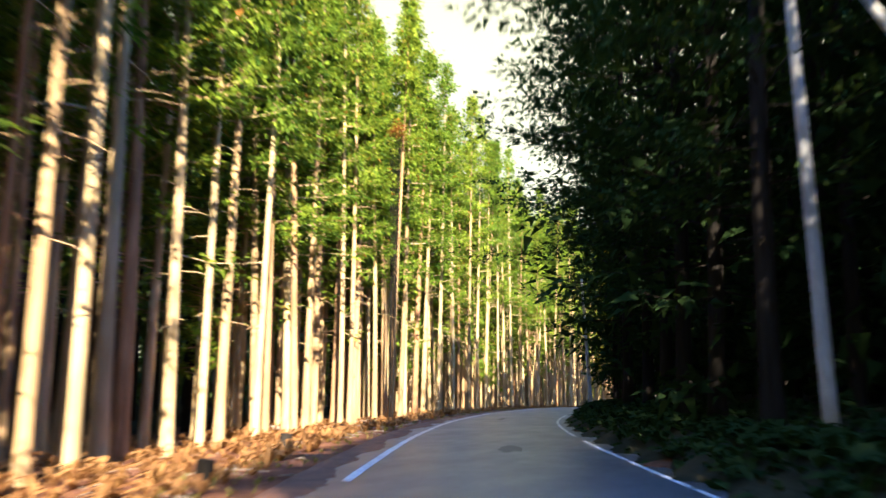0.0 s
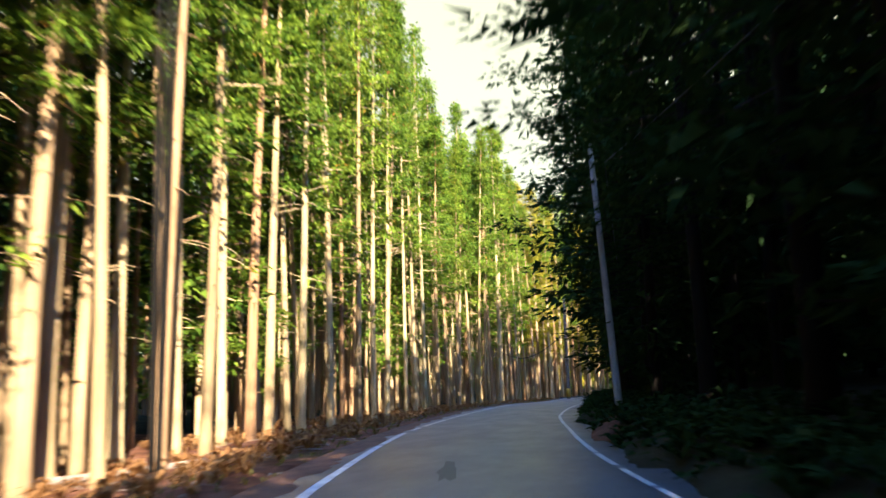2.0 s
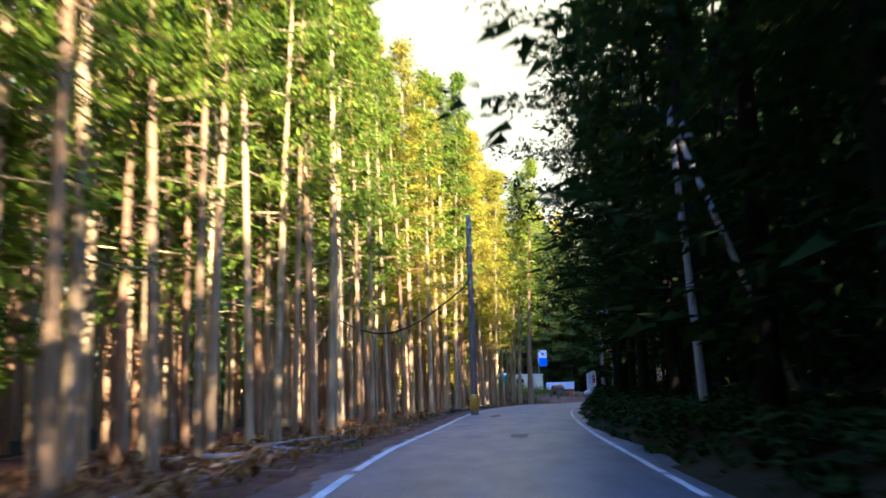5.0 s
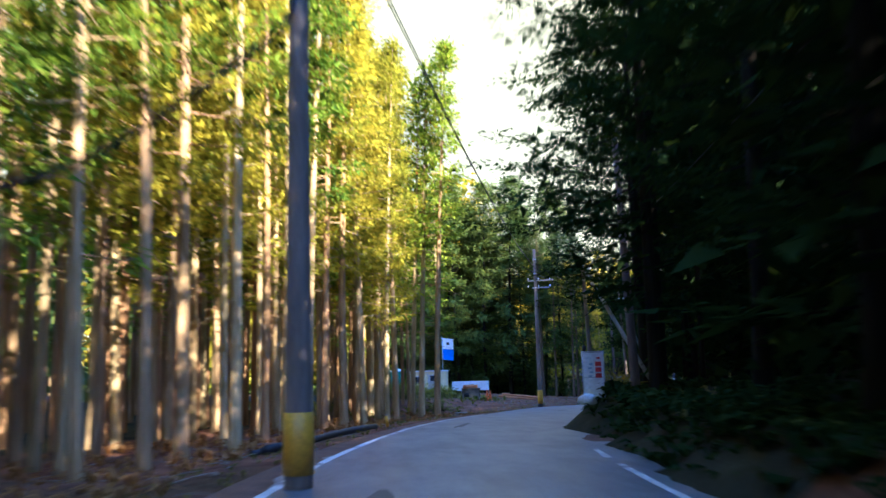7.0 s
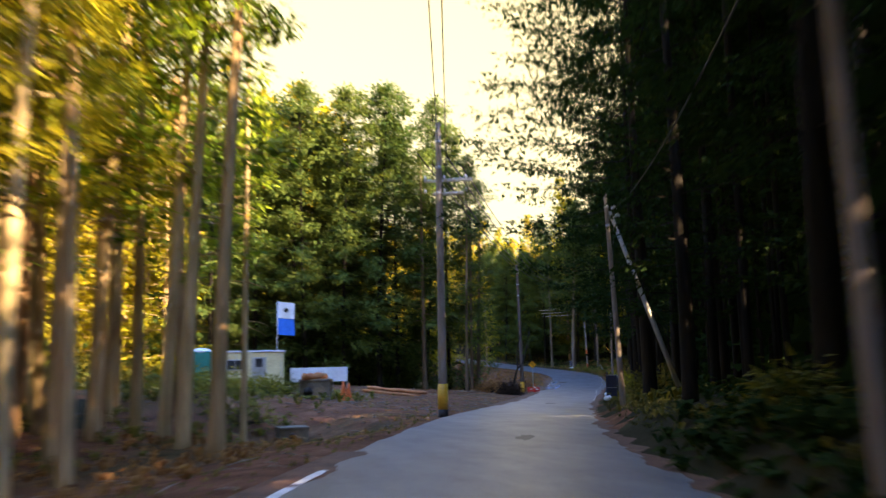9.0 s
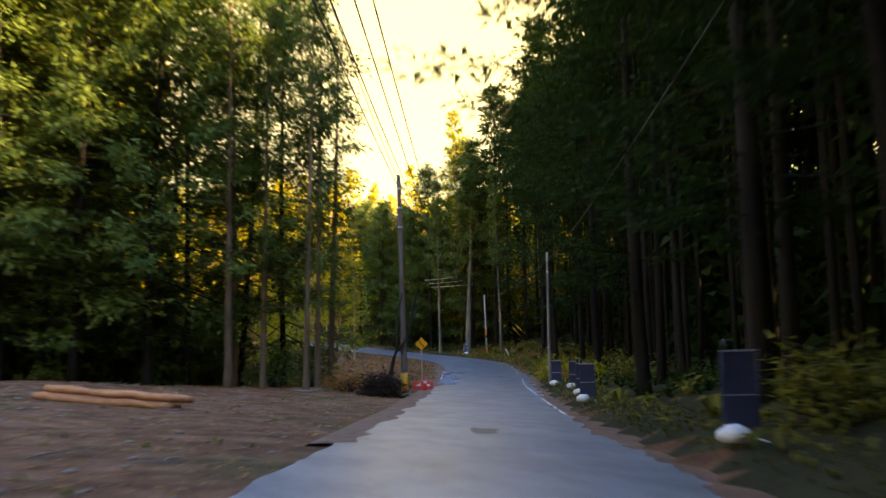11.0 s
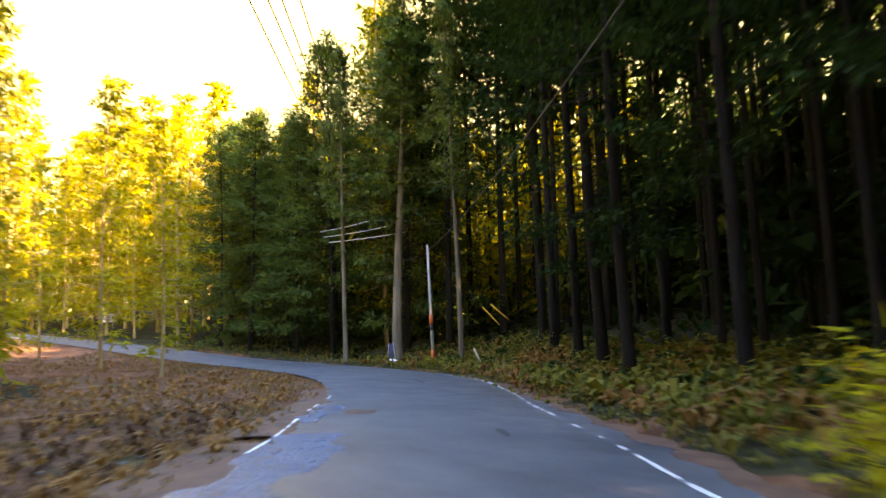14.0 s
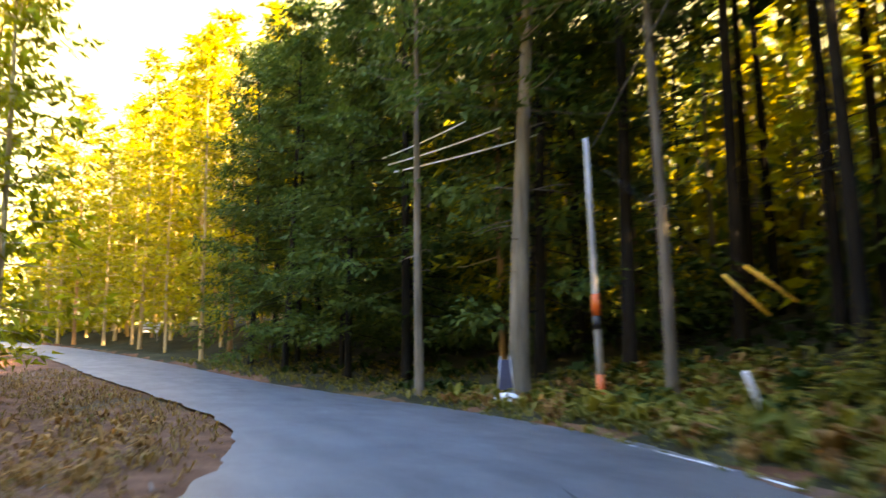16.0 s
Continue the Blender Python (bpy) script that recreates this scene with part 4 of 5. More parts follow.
woods = [(x, y) for x, y in ((random.Random(27 + k).uniform(-60, 28), random.Random(77 + k).uniform(122, 150)) for k in range(420)) if abs(beside(x, y)[1]) > 26 or y < 128 and x < 18]
far_woods("woods_behind_the_yard", "cedars rising behind the yard, sunlight put into their yellow colour", woods, 28, 28, [M_bark, M_gold], 0.15, 2.3, 110, 1.0)
woods = [(x, y) for x, y in ((random.Random(127 + k).uniform(-20, 90), random.Random(277 + k).uniform(150, 245)) for k in range(420)) if abs(beside(x, y)[1]) > 21]
far_woods("woods_beyond_the_bend", "woods on the rise beyond the bend", woods, 17, 29, [M_bark_grey, M_dense], 0.06, 2.4, 120, 1.0)


woods = [(shady.uniform(-30, 22), shady.uniform(113.5, 123)) for _ in range(330)]
far_woods("yard_edge_brush", "dark young growth under the cedars behind the yard", [q for q in woods if abs(beside(*q)[1]) > 14], 4.5, 83, [M_bark_dark, M_dense], 0.02, 1.6, 90, 0.7, 0.2)
woods = [(shady.uniform(-5, 52), shady.uniform(229, 252)) for _ in range(160)]
far_woods("woods_at_the_far_end", "sunlit yellow woods where the road is lost", woods, 15, 86, [M_bark, M_gold], 0.02, 2.4, 90, 1.0)
woods = scattered(END_Y(146), END_Y(215), -40, -14, 260, 2.4, 84)
far_woods("bend_brush", "sunlit yellow brush closing the ground inside the bend", woods, 5.0, 85, [M_bark_grey, M_gold], 0.02, 1.8, 90, 0.7, 0.2)


woods = scattered(END_Y(140), END_Y(178), 14, 42, 320, 2.3, 87)
far_woods("slope_brush", "green brush closing the slope behind the bend's trees", woods, 4.2, 88, [M_bark_dark, M_dense], 0.02, 1.7, 80, 0.75, 0.22)


# ---- undergrowth ----
M_straw = leaf("straw_grass", (0.13, 0.062, 0.026), (0.29, 0.17, 0.065), 0.3, odd=(0.1, 0.14, 0.03))
def tufts(name, label, category, spots, mat, seed, size, fronds_each=8, flat=0.55, wide=0.16):
    """Arching fronds round many roots, in one mesh."""
    rnd = random.Random(seed)
    verts, faces = [], []
    for x, y in spots:
        z = height(x, y) - 0.03
        s0 = size * rnd.uniform(0.5, 1.4)
        for k in range(fronds_each):
            a, s = rnd.uniform(0, 6.28), s0 * rnd.uniform(0.6, 1.2)
            d = Vector((math.cos(a), math.sin(a), 0))
            up = rnd.uniform(0.5, 1.1)
            side = Vector((-d.y, d.x, rnd.uniform(-0.3, 0.3))) * s * wide
            p = Vector((x, y, z))
            m, e = p + d * s * flat * 0.55 + Vector((0, 0, s * 0.6 * up)), p + d * s * flat * 1.25 + Vector((0, 0, s * 0.62 * up - 0.14 * s))
            o = len(verts)
            verts += [p - side * 0.2, p + side * 0.2, m + side, m - side, e]
            faces += [(o, o + 1, o + 2, o + 3), (o + 3, o + 2, o + 4)]
    ob = new(name, mesh_of(name, verts, faces, mat))
    return tagged(ob, label, category, kind="stuff")


rows = scattered(END_Y(-70), END_Y(30), -9.5, -3.5, 2900, 0.35, 31)
tufts("dry_ferns", "rust-brown dry ferns under the cedars", "undergrowth", rows, M_fern, 32, 0.42, 14, 0.6, 0.09)
rows = scattered(END_Y(28), END_Y(72), -10, -4.6, 1000, 0.4, 33, no_yard)
tufts("dry_brush", "dark brown brush and litter along the verge", "undergrowth", rows, M_fern, 34, 0.34, 12, 0.6, 0.09)
rows = scattered(END_Y(-66), END_Y(74), -4.8, -2.9, 1600, 0.22, 35)
tufts("verge_grass", "thin green and brown grass along the asphalt", "grass", rows, M_grass, 36, 0.16, 7, 0.4, 0.09)
# Near-black tufts put here to carry the bank's shade.
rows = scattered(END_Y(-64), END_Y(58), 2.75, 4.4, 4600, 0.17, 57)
tufts("bank_moss", "dark moss and low ferns added to blacken the shaded bank's foot", "undergrowth", rows, M_cypress_shade, 58, 0.3, 8, 0.8, 0.2)
rows = scattered(END_Y(24), END_Y(116), 3.2, 4.8, 1000, 0.3, 37) + scattered(END_Y(116), END_Y(150), 2.95, 4.8, 1500, 0.2, 38)
tufts("bank_grass", "mossy green grass on the roadside bank", "grass", rows, M_grass, 38, 0.26, 8, 0.5, 0.1)
M_moss_grass = leaf("mossy_grass", (0.025, 0.036, 0.01), (0.09, 0.085, 0.02), 0.25)
rows = scattered(END_Y(34), END_Y(126), 3.05, 4.7, 6500, 0.15, 101)
tufts("moss_strip", "low mossy grass in a strip along the bank's foot", "grass", rows, M_moss_grass, 102, 0.11, 7, 0.7, 0.12)
rows = scattered(END_Y(112), END_Y(132), -9.5, -4.4, 520, 0.4, 103)
tufts("dead_brush", "rust-brown dead brush on the hollow inside the bend", "undergrowth", rows, M_rust, 104, 0.34, 12, 0.6, 0.08)
rows = scattered(END_Y(118), END_Y(150), 3.6, 11, 1500, 0.35, 39) + scattered(END_Y(60), END_Y(118), 3.9, 6.5, 200, 0.5, 59, lambda x, y: noise.noise((x * 0.25, y * 0.25, 6.0)) > 0.05)
tufts("green_ferns", "yellow-green ferns and shrubs on the bank", "undergrowth", rows, M_green_fern, 40, 0.6, 14, 0.55, 0.1)
rows = scattered(END_Y(112), END_Y(150), 3.4, 10, 1100, 0.4, 98)
tufts("rust_ferns", "rust-brown dying ferns among the green on the bend's bank", "undergrowth", rows, M_fern, 99, 0.5, 14, 0.55, 0.09)
rows = scattered(END_Y(108), END_Y(170), -12, -3.2, 7000, 0.17, 41, lambda x, y: noise.noise((x * 0.45, y * 0.45, 8.0)) > -0.12)
tufts("dry_grass", "dry brown and straw grass inside the bend", "grass", rows, M_straw, 42, 0.24, 6, 0.55, 0.07)
rows = scattered(END_Y(130), END_Y(168), -5.5, -2.6, 1500, 0.17, 61)
tufts("edge_grass", "dry straw grass at the bend's inner edge", "grass", rows, M_straw, 62, 0.22, 7, 0.55, 0.07)
rows = scattered(END_Y(136), END_Y(178), 3.2, 9.0, 2200, 0.25, 63)
tufts("shoulder_grass", "rust and green grass on the bend's outer shoulder", "grass", rows, M_grass, 64, 0.3, 7, 0.55, 0.09)
rows = scattered(END_Y(110), END_Y(150), -14, -3.6, 900, 0.4, 43)
tufts("brown_brush", "rust-brown brush inside the bend", "undergrowth", rows, M_fern, 44, 0.36, 14, 0.6, 0.09)
rows = scattered(END_Y(62), END_Y(112), -14, -2.9, 3600, 0.18, 105)
tufts("leaf_litter", "brown leaves and bark chips trodden into the yard's earth", "litter", rows, M_fern, 106, 0.09, 5, 1.6, 0.2)
rows = scattered(END_Y(60), END_Y(86), -20, -8, 500, 0.5, 45)
tufts("yard_weeds", "green and yellow weeds at the yard's edge", "undergrowth", rows, M_green_fern, 46, 0.5, 12, 0.55, 0.1)
# These ferns, too, are added to blacken the shaded bank.
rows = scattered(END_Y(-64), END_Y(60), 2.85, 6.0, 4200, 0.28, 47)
tufts("shade_ferns", "dark green ferns added to blacken the shaded bank", "undergrowth", rows, M_cypress_shade, 48, 0.36, 8, 0.75, 0.14)
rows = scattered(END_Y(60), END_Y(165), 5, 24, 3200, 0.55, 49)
tufts("slope_ferns", "dark green ferns covering the wooded slope", "undergrowth", rows, M_cypress_shade, 50, 0.6, 12, 0.6, 0.11)


# ---- poles and cables ----
M_pole_wood = surface("creosoted_wood", ((0.3, (0.1, 0.075, 0.065)), (0.7, (0.19, 0.145, 0.125))), 2.0, 0.85, stretch=(1, 1, 0.15), bump=0.5)
M_pole_brown = surface("stained_pole_concrete", ((0.3, (0.16, 0.125, 0.1)), (0.7, (0.3, 0.245, 0.2))), 1.5, 0.85, stretch=(1, 1, 0.2), bump=0.3, distance=0.006)


def utility_pole(x, y, tall, radius, label, sleeve=0.0, foot=0.27, arm=0.0, strut=None, lean=0.0, turn=0.0, tags=2, wood=None):
    z = height(x, y)
    ob = thing("utility_pole", label, "utility pole", pose(x, y, z, 0, lean, turn), "utility poles")
    n = 10
    rod("shaft", [(0, 0, -0.4 + (tall + 0.4) * k / n) for k in range(n + 1)], [radius * (1 - 0.4 * k / n) for k in range(n + 1)], wood or M_concrete, ob, sides=14)
    for k in range(tags):
        h = tall * (0.93 - 0.09 * k)
        rod("steel_band", [(0, 0, h), (0, 0, h + 0.07)], radius * 0.7, M_steel, ob, "galvanised clamp", 14)
    if sleeve:
        if foot > 0.25:
            rod("collar", [(0, 0, -0.05), (0, 0, foot)], [radius * 1.12, radius * 1.1], M_black, ob, "black rubber collar", 16)
        rod("sleeve", [(0, 0, foot), (0, 0, foot + 0.33), (0, 0, foot + sleeve)], [radius * 1.09, radius * 1.08, radius * 1.05], M_yellow, ob, "yellow protective sleeve", 16)
    if arm:
        for k, h in enumerate((tall * 0.8, tall * 0.8 - 0.5)):
            part("cross_arm", box(arm * (1 - 0.35 * k), 0.08, 0.09, pose(arm * 0.18, radius * 0.8, h), 0.01), M_steel, ob, "steel cross arm")
            for e in (-0.3, 0.1, 0.55):
                rod("insulator", [(arm * e, radius * 0.8, h + 0.05), (arm * e, radius * 0.8, h + 0.12), (arm * e, radius * 0.8, h + 0.2)], [0.035, 0.05, 0.02], M_white, ob, "white insulator", 8)
    if strut:
        dx, dy, top = strut
        rod("strut", [(0.1, 0, top), (dx * 0.5, dy * 0.5, top * 0.5 - 0.05), (dx, dy, -0.35)], [0.06, 0.075, 0.085], M_concrete, ob, "leaning concrete brace", 10)
        for k in (0, 1):
            rod("insulator", [(0.18 + 0.1 * k, 0, top + 0.1 - 0.25 * k), (0.28 + 0.1 * k, 0, top + 0.15 - 0.25 * k), (0.36 + 0.1 * k, 0, top + 0.1 - 0.25 * k)], [0.03, 0.06, 0.03], M_white, ob, "white insulator", 8)
    return ob


GREY_POLE = "grey concrete utility pole beside the shaded trees"
BRACED = "grey concrete pole with a leaning brace on its far side"
SLEEVED = "tall concrete pole with a yellow sleeve at its foot"
# The fourth pole is a stand-in for a dark tree trunk.
for k, (x, y) in enumerate(RIGHT_POLES):
    braced = k in (0, 2, 4, 5)
    utility_pole(x, y, (9.6, 6.8, 6.8, 9.6, 6.0, 6.8, 6.8)[k], (0.125, 0.1, 0.1, 0.17, 0.1, 0.1, 0.1)[k], "dark brown pole standing in for a trunk among the shaded trees" if k == 3 else BRACED if braced else GREY_POLE, strut={0: (4.4, -0.5, 8.8), 4: (2.5, -1.6, 5.4)}.get(k, (2.0, -0.5, 6.2)) if braced else None, lean=(-1.5, -3.0, -2.5, -1.5, -2.0, -2.5, 0.5)[k], wood=M_pole_wood if k == 3 else M_pole_brown if k > 3 else None)
utility_pole(-0.11, 29.4, 8.8, 0.17, SLEEVED, 0.72, 0.24, tags=3, wood=M_pole_brown)
utility_pole(12.2, 74.5, 10.8, 0.17, "tall concrete pole, yellow sleeve at its foot, steel cross arms", 0.9, 0.3, 1.8, tags=3, turn=-25, wood=M_pole_brown)
utility_pole(27.9, 108.9, 10.4, 0.16, "brown-grey pole with a yellow sleeve beside the road sign", 0.85, 0.02, tags=3, lean=-1.0, wood=M_pole_wood)


def thin_pole():
    x, y = 51.0, 146.6
    ob = thing("marker_pole", "thin pale pole with orange bands at the bend", "utility pole", pose(x, y, height(x, y), 0, -1.5, 0))
    rod("shaft", [(0, 0, -0.3), (0, 0, 2.0), (0, 0, 4.2), (0, 0, 6.2)], [0.085, 0.08, 0.07, 0.06], M_concrete, ob)
    rod("wrap", [(0, 0, 0.0), (0, 0, 0.75)], [0.105, 0.103], M_orange, ob, "orange wrap at the foot")
    rod("collar", [(0, 0, 2.05), (0, 0, 2.3), (0, 0, 2.55)], [0.095, 0.105, 0.095], M_orange, ob, "orange collar")
    rod("sleeve", [(0, 0, 1.75), (0, 0, 2.05)], [0.092, 0.095], M_black, ob, "dark sleeve")


thin_pole()


def sagging(name, a, b, sag, radius, mat, label, group="", n=18, sides=6):
    a, b = Vector(a), Vector(b)
    pts = [a.lerp(b, k / n) + Vector((0, 0, -sag * 4 * (k / n) * (1 - k / n))) for k in range(n + 1)]
    v, f = tube(pts, [radius] * len(pts), sides)
    return tagged(new(name, mesh_of(name, v, f, mat, True)), label, "cable", group)


tops = [(x, y, height(x, y) + (5.6 if k == 4 else 6.3)) for k, (x, y) in enumerate(RIGHT_POLES) if k != 3] + [(51.0, 146.6, height(51.0, 146.6) + 6.0)]
for a, b in zip(tops, tops[1:]):
    sagging("telephone_cable", a, b, 0.5, 0.016, M_black, "thin black cable strung between the roadside poles", "telephone cables")
z2 = height(12.2, 74.5) + 9.6
for k in range(4):
    sagging("power_line", (11.4 + 0.55 * k, 74.5, z2 - 0.35 * (k % 2)), (46.5 + 0.5 * k, 150.5, 10.5 + 0.35 * (k % 2)), 1.0, 0.022, M_black, "dark power line high over the road", "power lines", 40)
sagging("power_line", (12.2, 74.5, z2), (27.9, 108.9, height(27.9, 108.9) + 9.8), 0.6, 0.014, M_black, "dark power line between the tall poles", "power lines", 24)
sagging("power_line", (-0.1, 29.4, 8.1), (12.2, 74.5, z2), 0.7, 0.014, M_black, "dark power line between the tall poles", "power lines", 24)
sagging("power_line", (0.1, 29.4, 7.8), (12.5, 74.5, z2 - 0.4), 0.8, 0.014, M_black, "dark power line between the tall poles", "power lines", 24)
# Only the glinting lengths, their shine put into the white colour.
for k in range(3):
    sagging("power_line", (51.4 - 0.7 * k, 150.4 + k, 6.0 + 0.45 * k), (48.6, 155.4 + 0.8 * k, 6.0 + 0.45 * k), 0.05, 0.022, M_white, "short white length painting a glint on a cable before dark trees", "pale cables")


def loose_cable():
    """A slack black cable from the pole to a trunk and down to the ground."""
    pts = [(-0.15, 29.3, 5.6), (-0.3, 29.2, 5.15), (-1.2, 29.2, 4.4), (-2.5, 29.3, 3.55), (-3.8, 29.4, 3.15), (-4.9, 29.5, 3.3), (-5.9, 29.4, 3.75), (-6.25, 29.2, 3.7), (-6.6, 29.0, 3.1),
           (-7.2, 28.7, 1.9), (-7.8, 28.4, 0.7), (-8.3, 28.0, height(-8.3, 28.0) + 0.03)]
    pts = spline(pts, 0.25)
    v, f = tube(pts, [0.035] * len(pts), 7)
    tagged(new("loose_cable", mesh_of("loose_cable", v, f, M_black, True)), "slack black cable looped from a pole to a trunk", "cable")


loose_cable()


# ---- signs and boards ----
def warning_sign():
    x, y = 29.3, 110.2
    z = height(x, y)
    ob = thing("road_sign", "yellow diamond bend sign on a grey post", "road sign", pose(x, y, z, 0, 0, -26))
    rod("post", [(0, 0.03, -0.3), (0, 0.03, 2.55)], 0.03, M_steel, ob, "grey steel post", 10)
    part("plate", box(0.46, 0.012, 0.46, pose(0, -0.012, 2.25, 0, 45, 0), 0.004), M_sign, ob)
    bm = bmesh.new()
    for (px, pz, w, h, r) in ((-0.075, 0.1, 0.045, 0.14, 0), (-0.03, 0.02, 0.045, 0.13, -42), (0.045, -0.055, 0.045, 0.13, -30), (0.085, -0.13, 0.045, 0.1, 0)):
        box(w, 0.004, h, pose(px, -0.022, 2.25 + pz, 0, r, 0), 0, bm)
    part("bend_arrow", bm, M_ink, ob, "black winding arrow")
    part("bracket", box(0.16, 0.03, 0.05, pose(0, 0.0, 2.32), 0.004), M_steel, ob)


warning_sign()


def sandbag(parent, x, y, sx, sy, sz, seed):
    rnd = random.Random(seed)
    bm = bmesh.new()
    bmesh.ops.create_icosphere(bm, subdivisions=3, radius=1.0)
    for v in bm.verts:
        k = 1 + 0.16 * noise.noise(v.co * 1.7 + Vector((seed, 0, 0))) + 0.05 * noise.noise(v.co * 5 + Vector((0, seed, 0)))
        v.co = Vector((v.co.x * sx * k, v.co.y * sy * k, max(-0.72, v.co.z) * sz * k))
    bmesh.ops.translate(bm, verts=bm.verts, vec=(x, y, sz * 0.72))
    for f in bm.faces:
        f.smooth = True
    return part("sandbag", bm, M_cloth, parent, "white sandbag on its foot")


def board(x, y, turn, lettered, seed, size=1.0):
    z = height(x, y) + 0.02
    label = "white roadside board with red lettering, weighed by a sandbag" if lettered else "dark navy roadside board weighed by a white sandbag"
    ob = thing("roadside_board", label, "sign board", pose(x, y, z, 0, 0, turn) @ Matrix.Diagonal((size, size, size, 1)), "roadside boards")
    face = M_white if lettered else M_navy
    part("panel", box(0.5, 0.03, 1.12, pose(0, 0, 0.72, -4, 0, 0), 0.006), face, ob)
    for sx in (-0.265, 0.265):
        rod("post", [(sx, 0.02, -0.02), (sx, -0.06, 1.3)], 0.014, M_steel if lettered else M_navy, ob, "steel frame tube", 8)
    part("top_rail", box(0.56, 0.035, 0.03, pose(0, -0.045, 1.3), 0.005), M_steel, ob, "pale top rail")
    part("middle_rail", box(0.5, 0.012, 0.018, pose(0, -0.018, 0.66), 0.003), M_steel, ob, "thin middle rail")
    for sx in (-0.265, 0.265):
        rod("foot", [(sx, -0.28, 0.015), (sx, 0.3, 0.015)], 0.016, M_steel, ob, "", 8)
    lamp = rod("lamp", [(-0.2, -0.05, 1.32), (-0.2, -0.05, 1.38), (-0.2, -0.05, 1.44), (-0.2, -0.05, 1.47)], [0.03, 0.05, 0.05, 0.02], M_black, ob, "small round lamp on top", 10)
    sandbag(ob, -0.18, -0.17, 0.25, 0.15, 0.15, seed)
    if lettered:
        for k in range(5):
            part("red_letter", box(0.15 if k else 0.08, 0.006, 0.115 if k else 0.05, pose(0.13, -0.022 - 0.07 * (1.14 - 0.145 * k - 0.72), 1.14 - 0.145 * k, -4, 0, 0)), M_redink, ob, "red lettering, too blurred to read")
        for k in range(4):
            part("blue_letter", box(0.09, 0.006, 0.05, pose(-0.05 - 0.03 * (k % 2), -0.022 - 0.07 * (0.27 - 0.1 * k), 0.99 - 0.1 * k, -4, 0, 0)), M_blueink, ob, "pale blue lettering, too blurred to read")
        for h in (0.36, 0.22):
            part("footer_bar", box(0.44, 0.006, 0.014, pose(0, -0.02 + 0.07 * (0.72 - h), h, -4, 0, 0)), M_ink, ob, "thin dark bar")


board(6.36, 39.8, -20, True, 3)
for k, (x, y) in enumerate(((21.7, 80.4), (28.2, 93.8), (30.55, 97.7), (33.2, 102.4), (34.6, 106.2))):
    board(x, y, -24 - 3 * (k % 2), False, 11 + k, 0.87)


def notice_board():
    x, y = 40.35, 200.0
    z = height(x, y)
    ob = thing("notice_board", "wide white notice board on two short posts", "sign board", pose(x, y, z, 0, 0, -8))
    part("panel", box(1.6, 0.04, 0.85, pose(0, 0, 1.15), 0.01), M_white, ob)
    for sx in (-0.6, 0.6):
        rod("post", [(sx, 0.05, -0.3), (sx, 0.05, 1.6)], 0.035, M_steel, ob, "steel post", 8)
    for h, w in ((1.38, 1.2), (1.18, 1.35), (0.98, 0.9)):
        part("lettering_bar", box(w, 0.006, 0.07, pose(0, -0.024, h)), M_ink, ob, "dark lettering, too small to read")


notice_board()


def a_frame():
    x, y = 49.7, 149.0
    ob = thing("folding_sign_frame", "small dark folding sign weighed by a white sandbag", "sign board", pose(x, y, height(x, y), 0, 0, -20))
    for sx in (-0.2, 0.2):
        for sy in (-0.22, 0.22):
            rod("leg", [(sx * 1.1, sy, 0), (sx * 0.55, sy * 0.1, 1.15)], 0.014, M_steel, ob, "thin steel leg", 8)
    part("panel", box(0.34, 0.02, 0.75, pose(0, -0.09, 0.68, -11, 0, 0), 0.004), M_navy, ob)
    sandbag(ob, 0.02, -0.2, 0.3, 0.18, 0.15, 31)


a_frame()


# ---- the yard ----
def shed():
    m = pose(6.2, 96.9, height(6.2, 96.0) - 0.02, 0, 0, -4)
    ob = thing("prefab_shed", "cream prefabricated site hut with one window", "shed", m)
    L, D, H = 3.8, 2.1, 1.95
    part("body", box(L, D, H, pose(0, 0, 0.18 + H / 2), 0.02), M_cream, ob)
    part("roof", box(L + 0.14, D + 0.14, 0.09, pose(0, 0, 0.18 + H + 0.05), 0.02), M_white, ob, "flat pale roof sheet")
    part("base_beam", box(L - 0.1, D - 0.2, 0.16, pose(0, 0, 0.1), 0.01), M_steel, ob)
    w = part("window", box(0.95, 0.05, 0.62, pose(-0.9, -D / 2 - 0.01, 1.4), 0.01), M_steel, ob, "aluminium window")
    for k in (-0.23, 0.23):
        part("pane", box(0.42, 0.02, 0.52, pose(-0.9 + k, -D / 2 - 0.04, 1.4), 0.003), M_glass, w)
    d = part("door", box(0.78, 0.05, 1.6, pose(0.45, -D / 2 - 0.012, 1.02), 0.012), M_steel, ob, "grey door")
    part("door_pane", box(0.4, 0.02, 0.5, pose(0.45, -D / 2 - 0.046, 1.5), 0.003), M_glass, d)
    part("handle", box(0.04, 0.05, 0.14, pose(0.75, -D / 2 - 0.06, 1.05), 0.008), M_steel, d)
    for k in range(5):
        part("seam", box(0.025, 0.012, H - 0.1, pose(-1.75 + 0.875 * k, -D / 2 - 0.004, 0.18 + H / 2), 0), M_steel, ob)


shed()


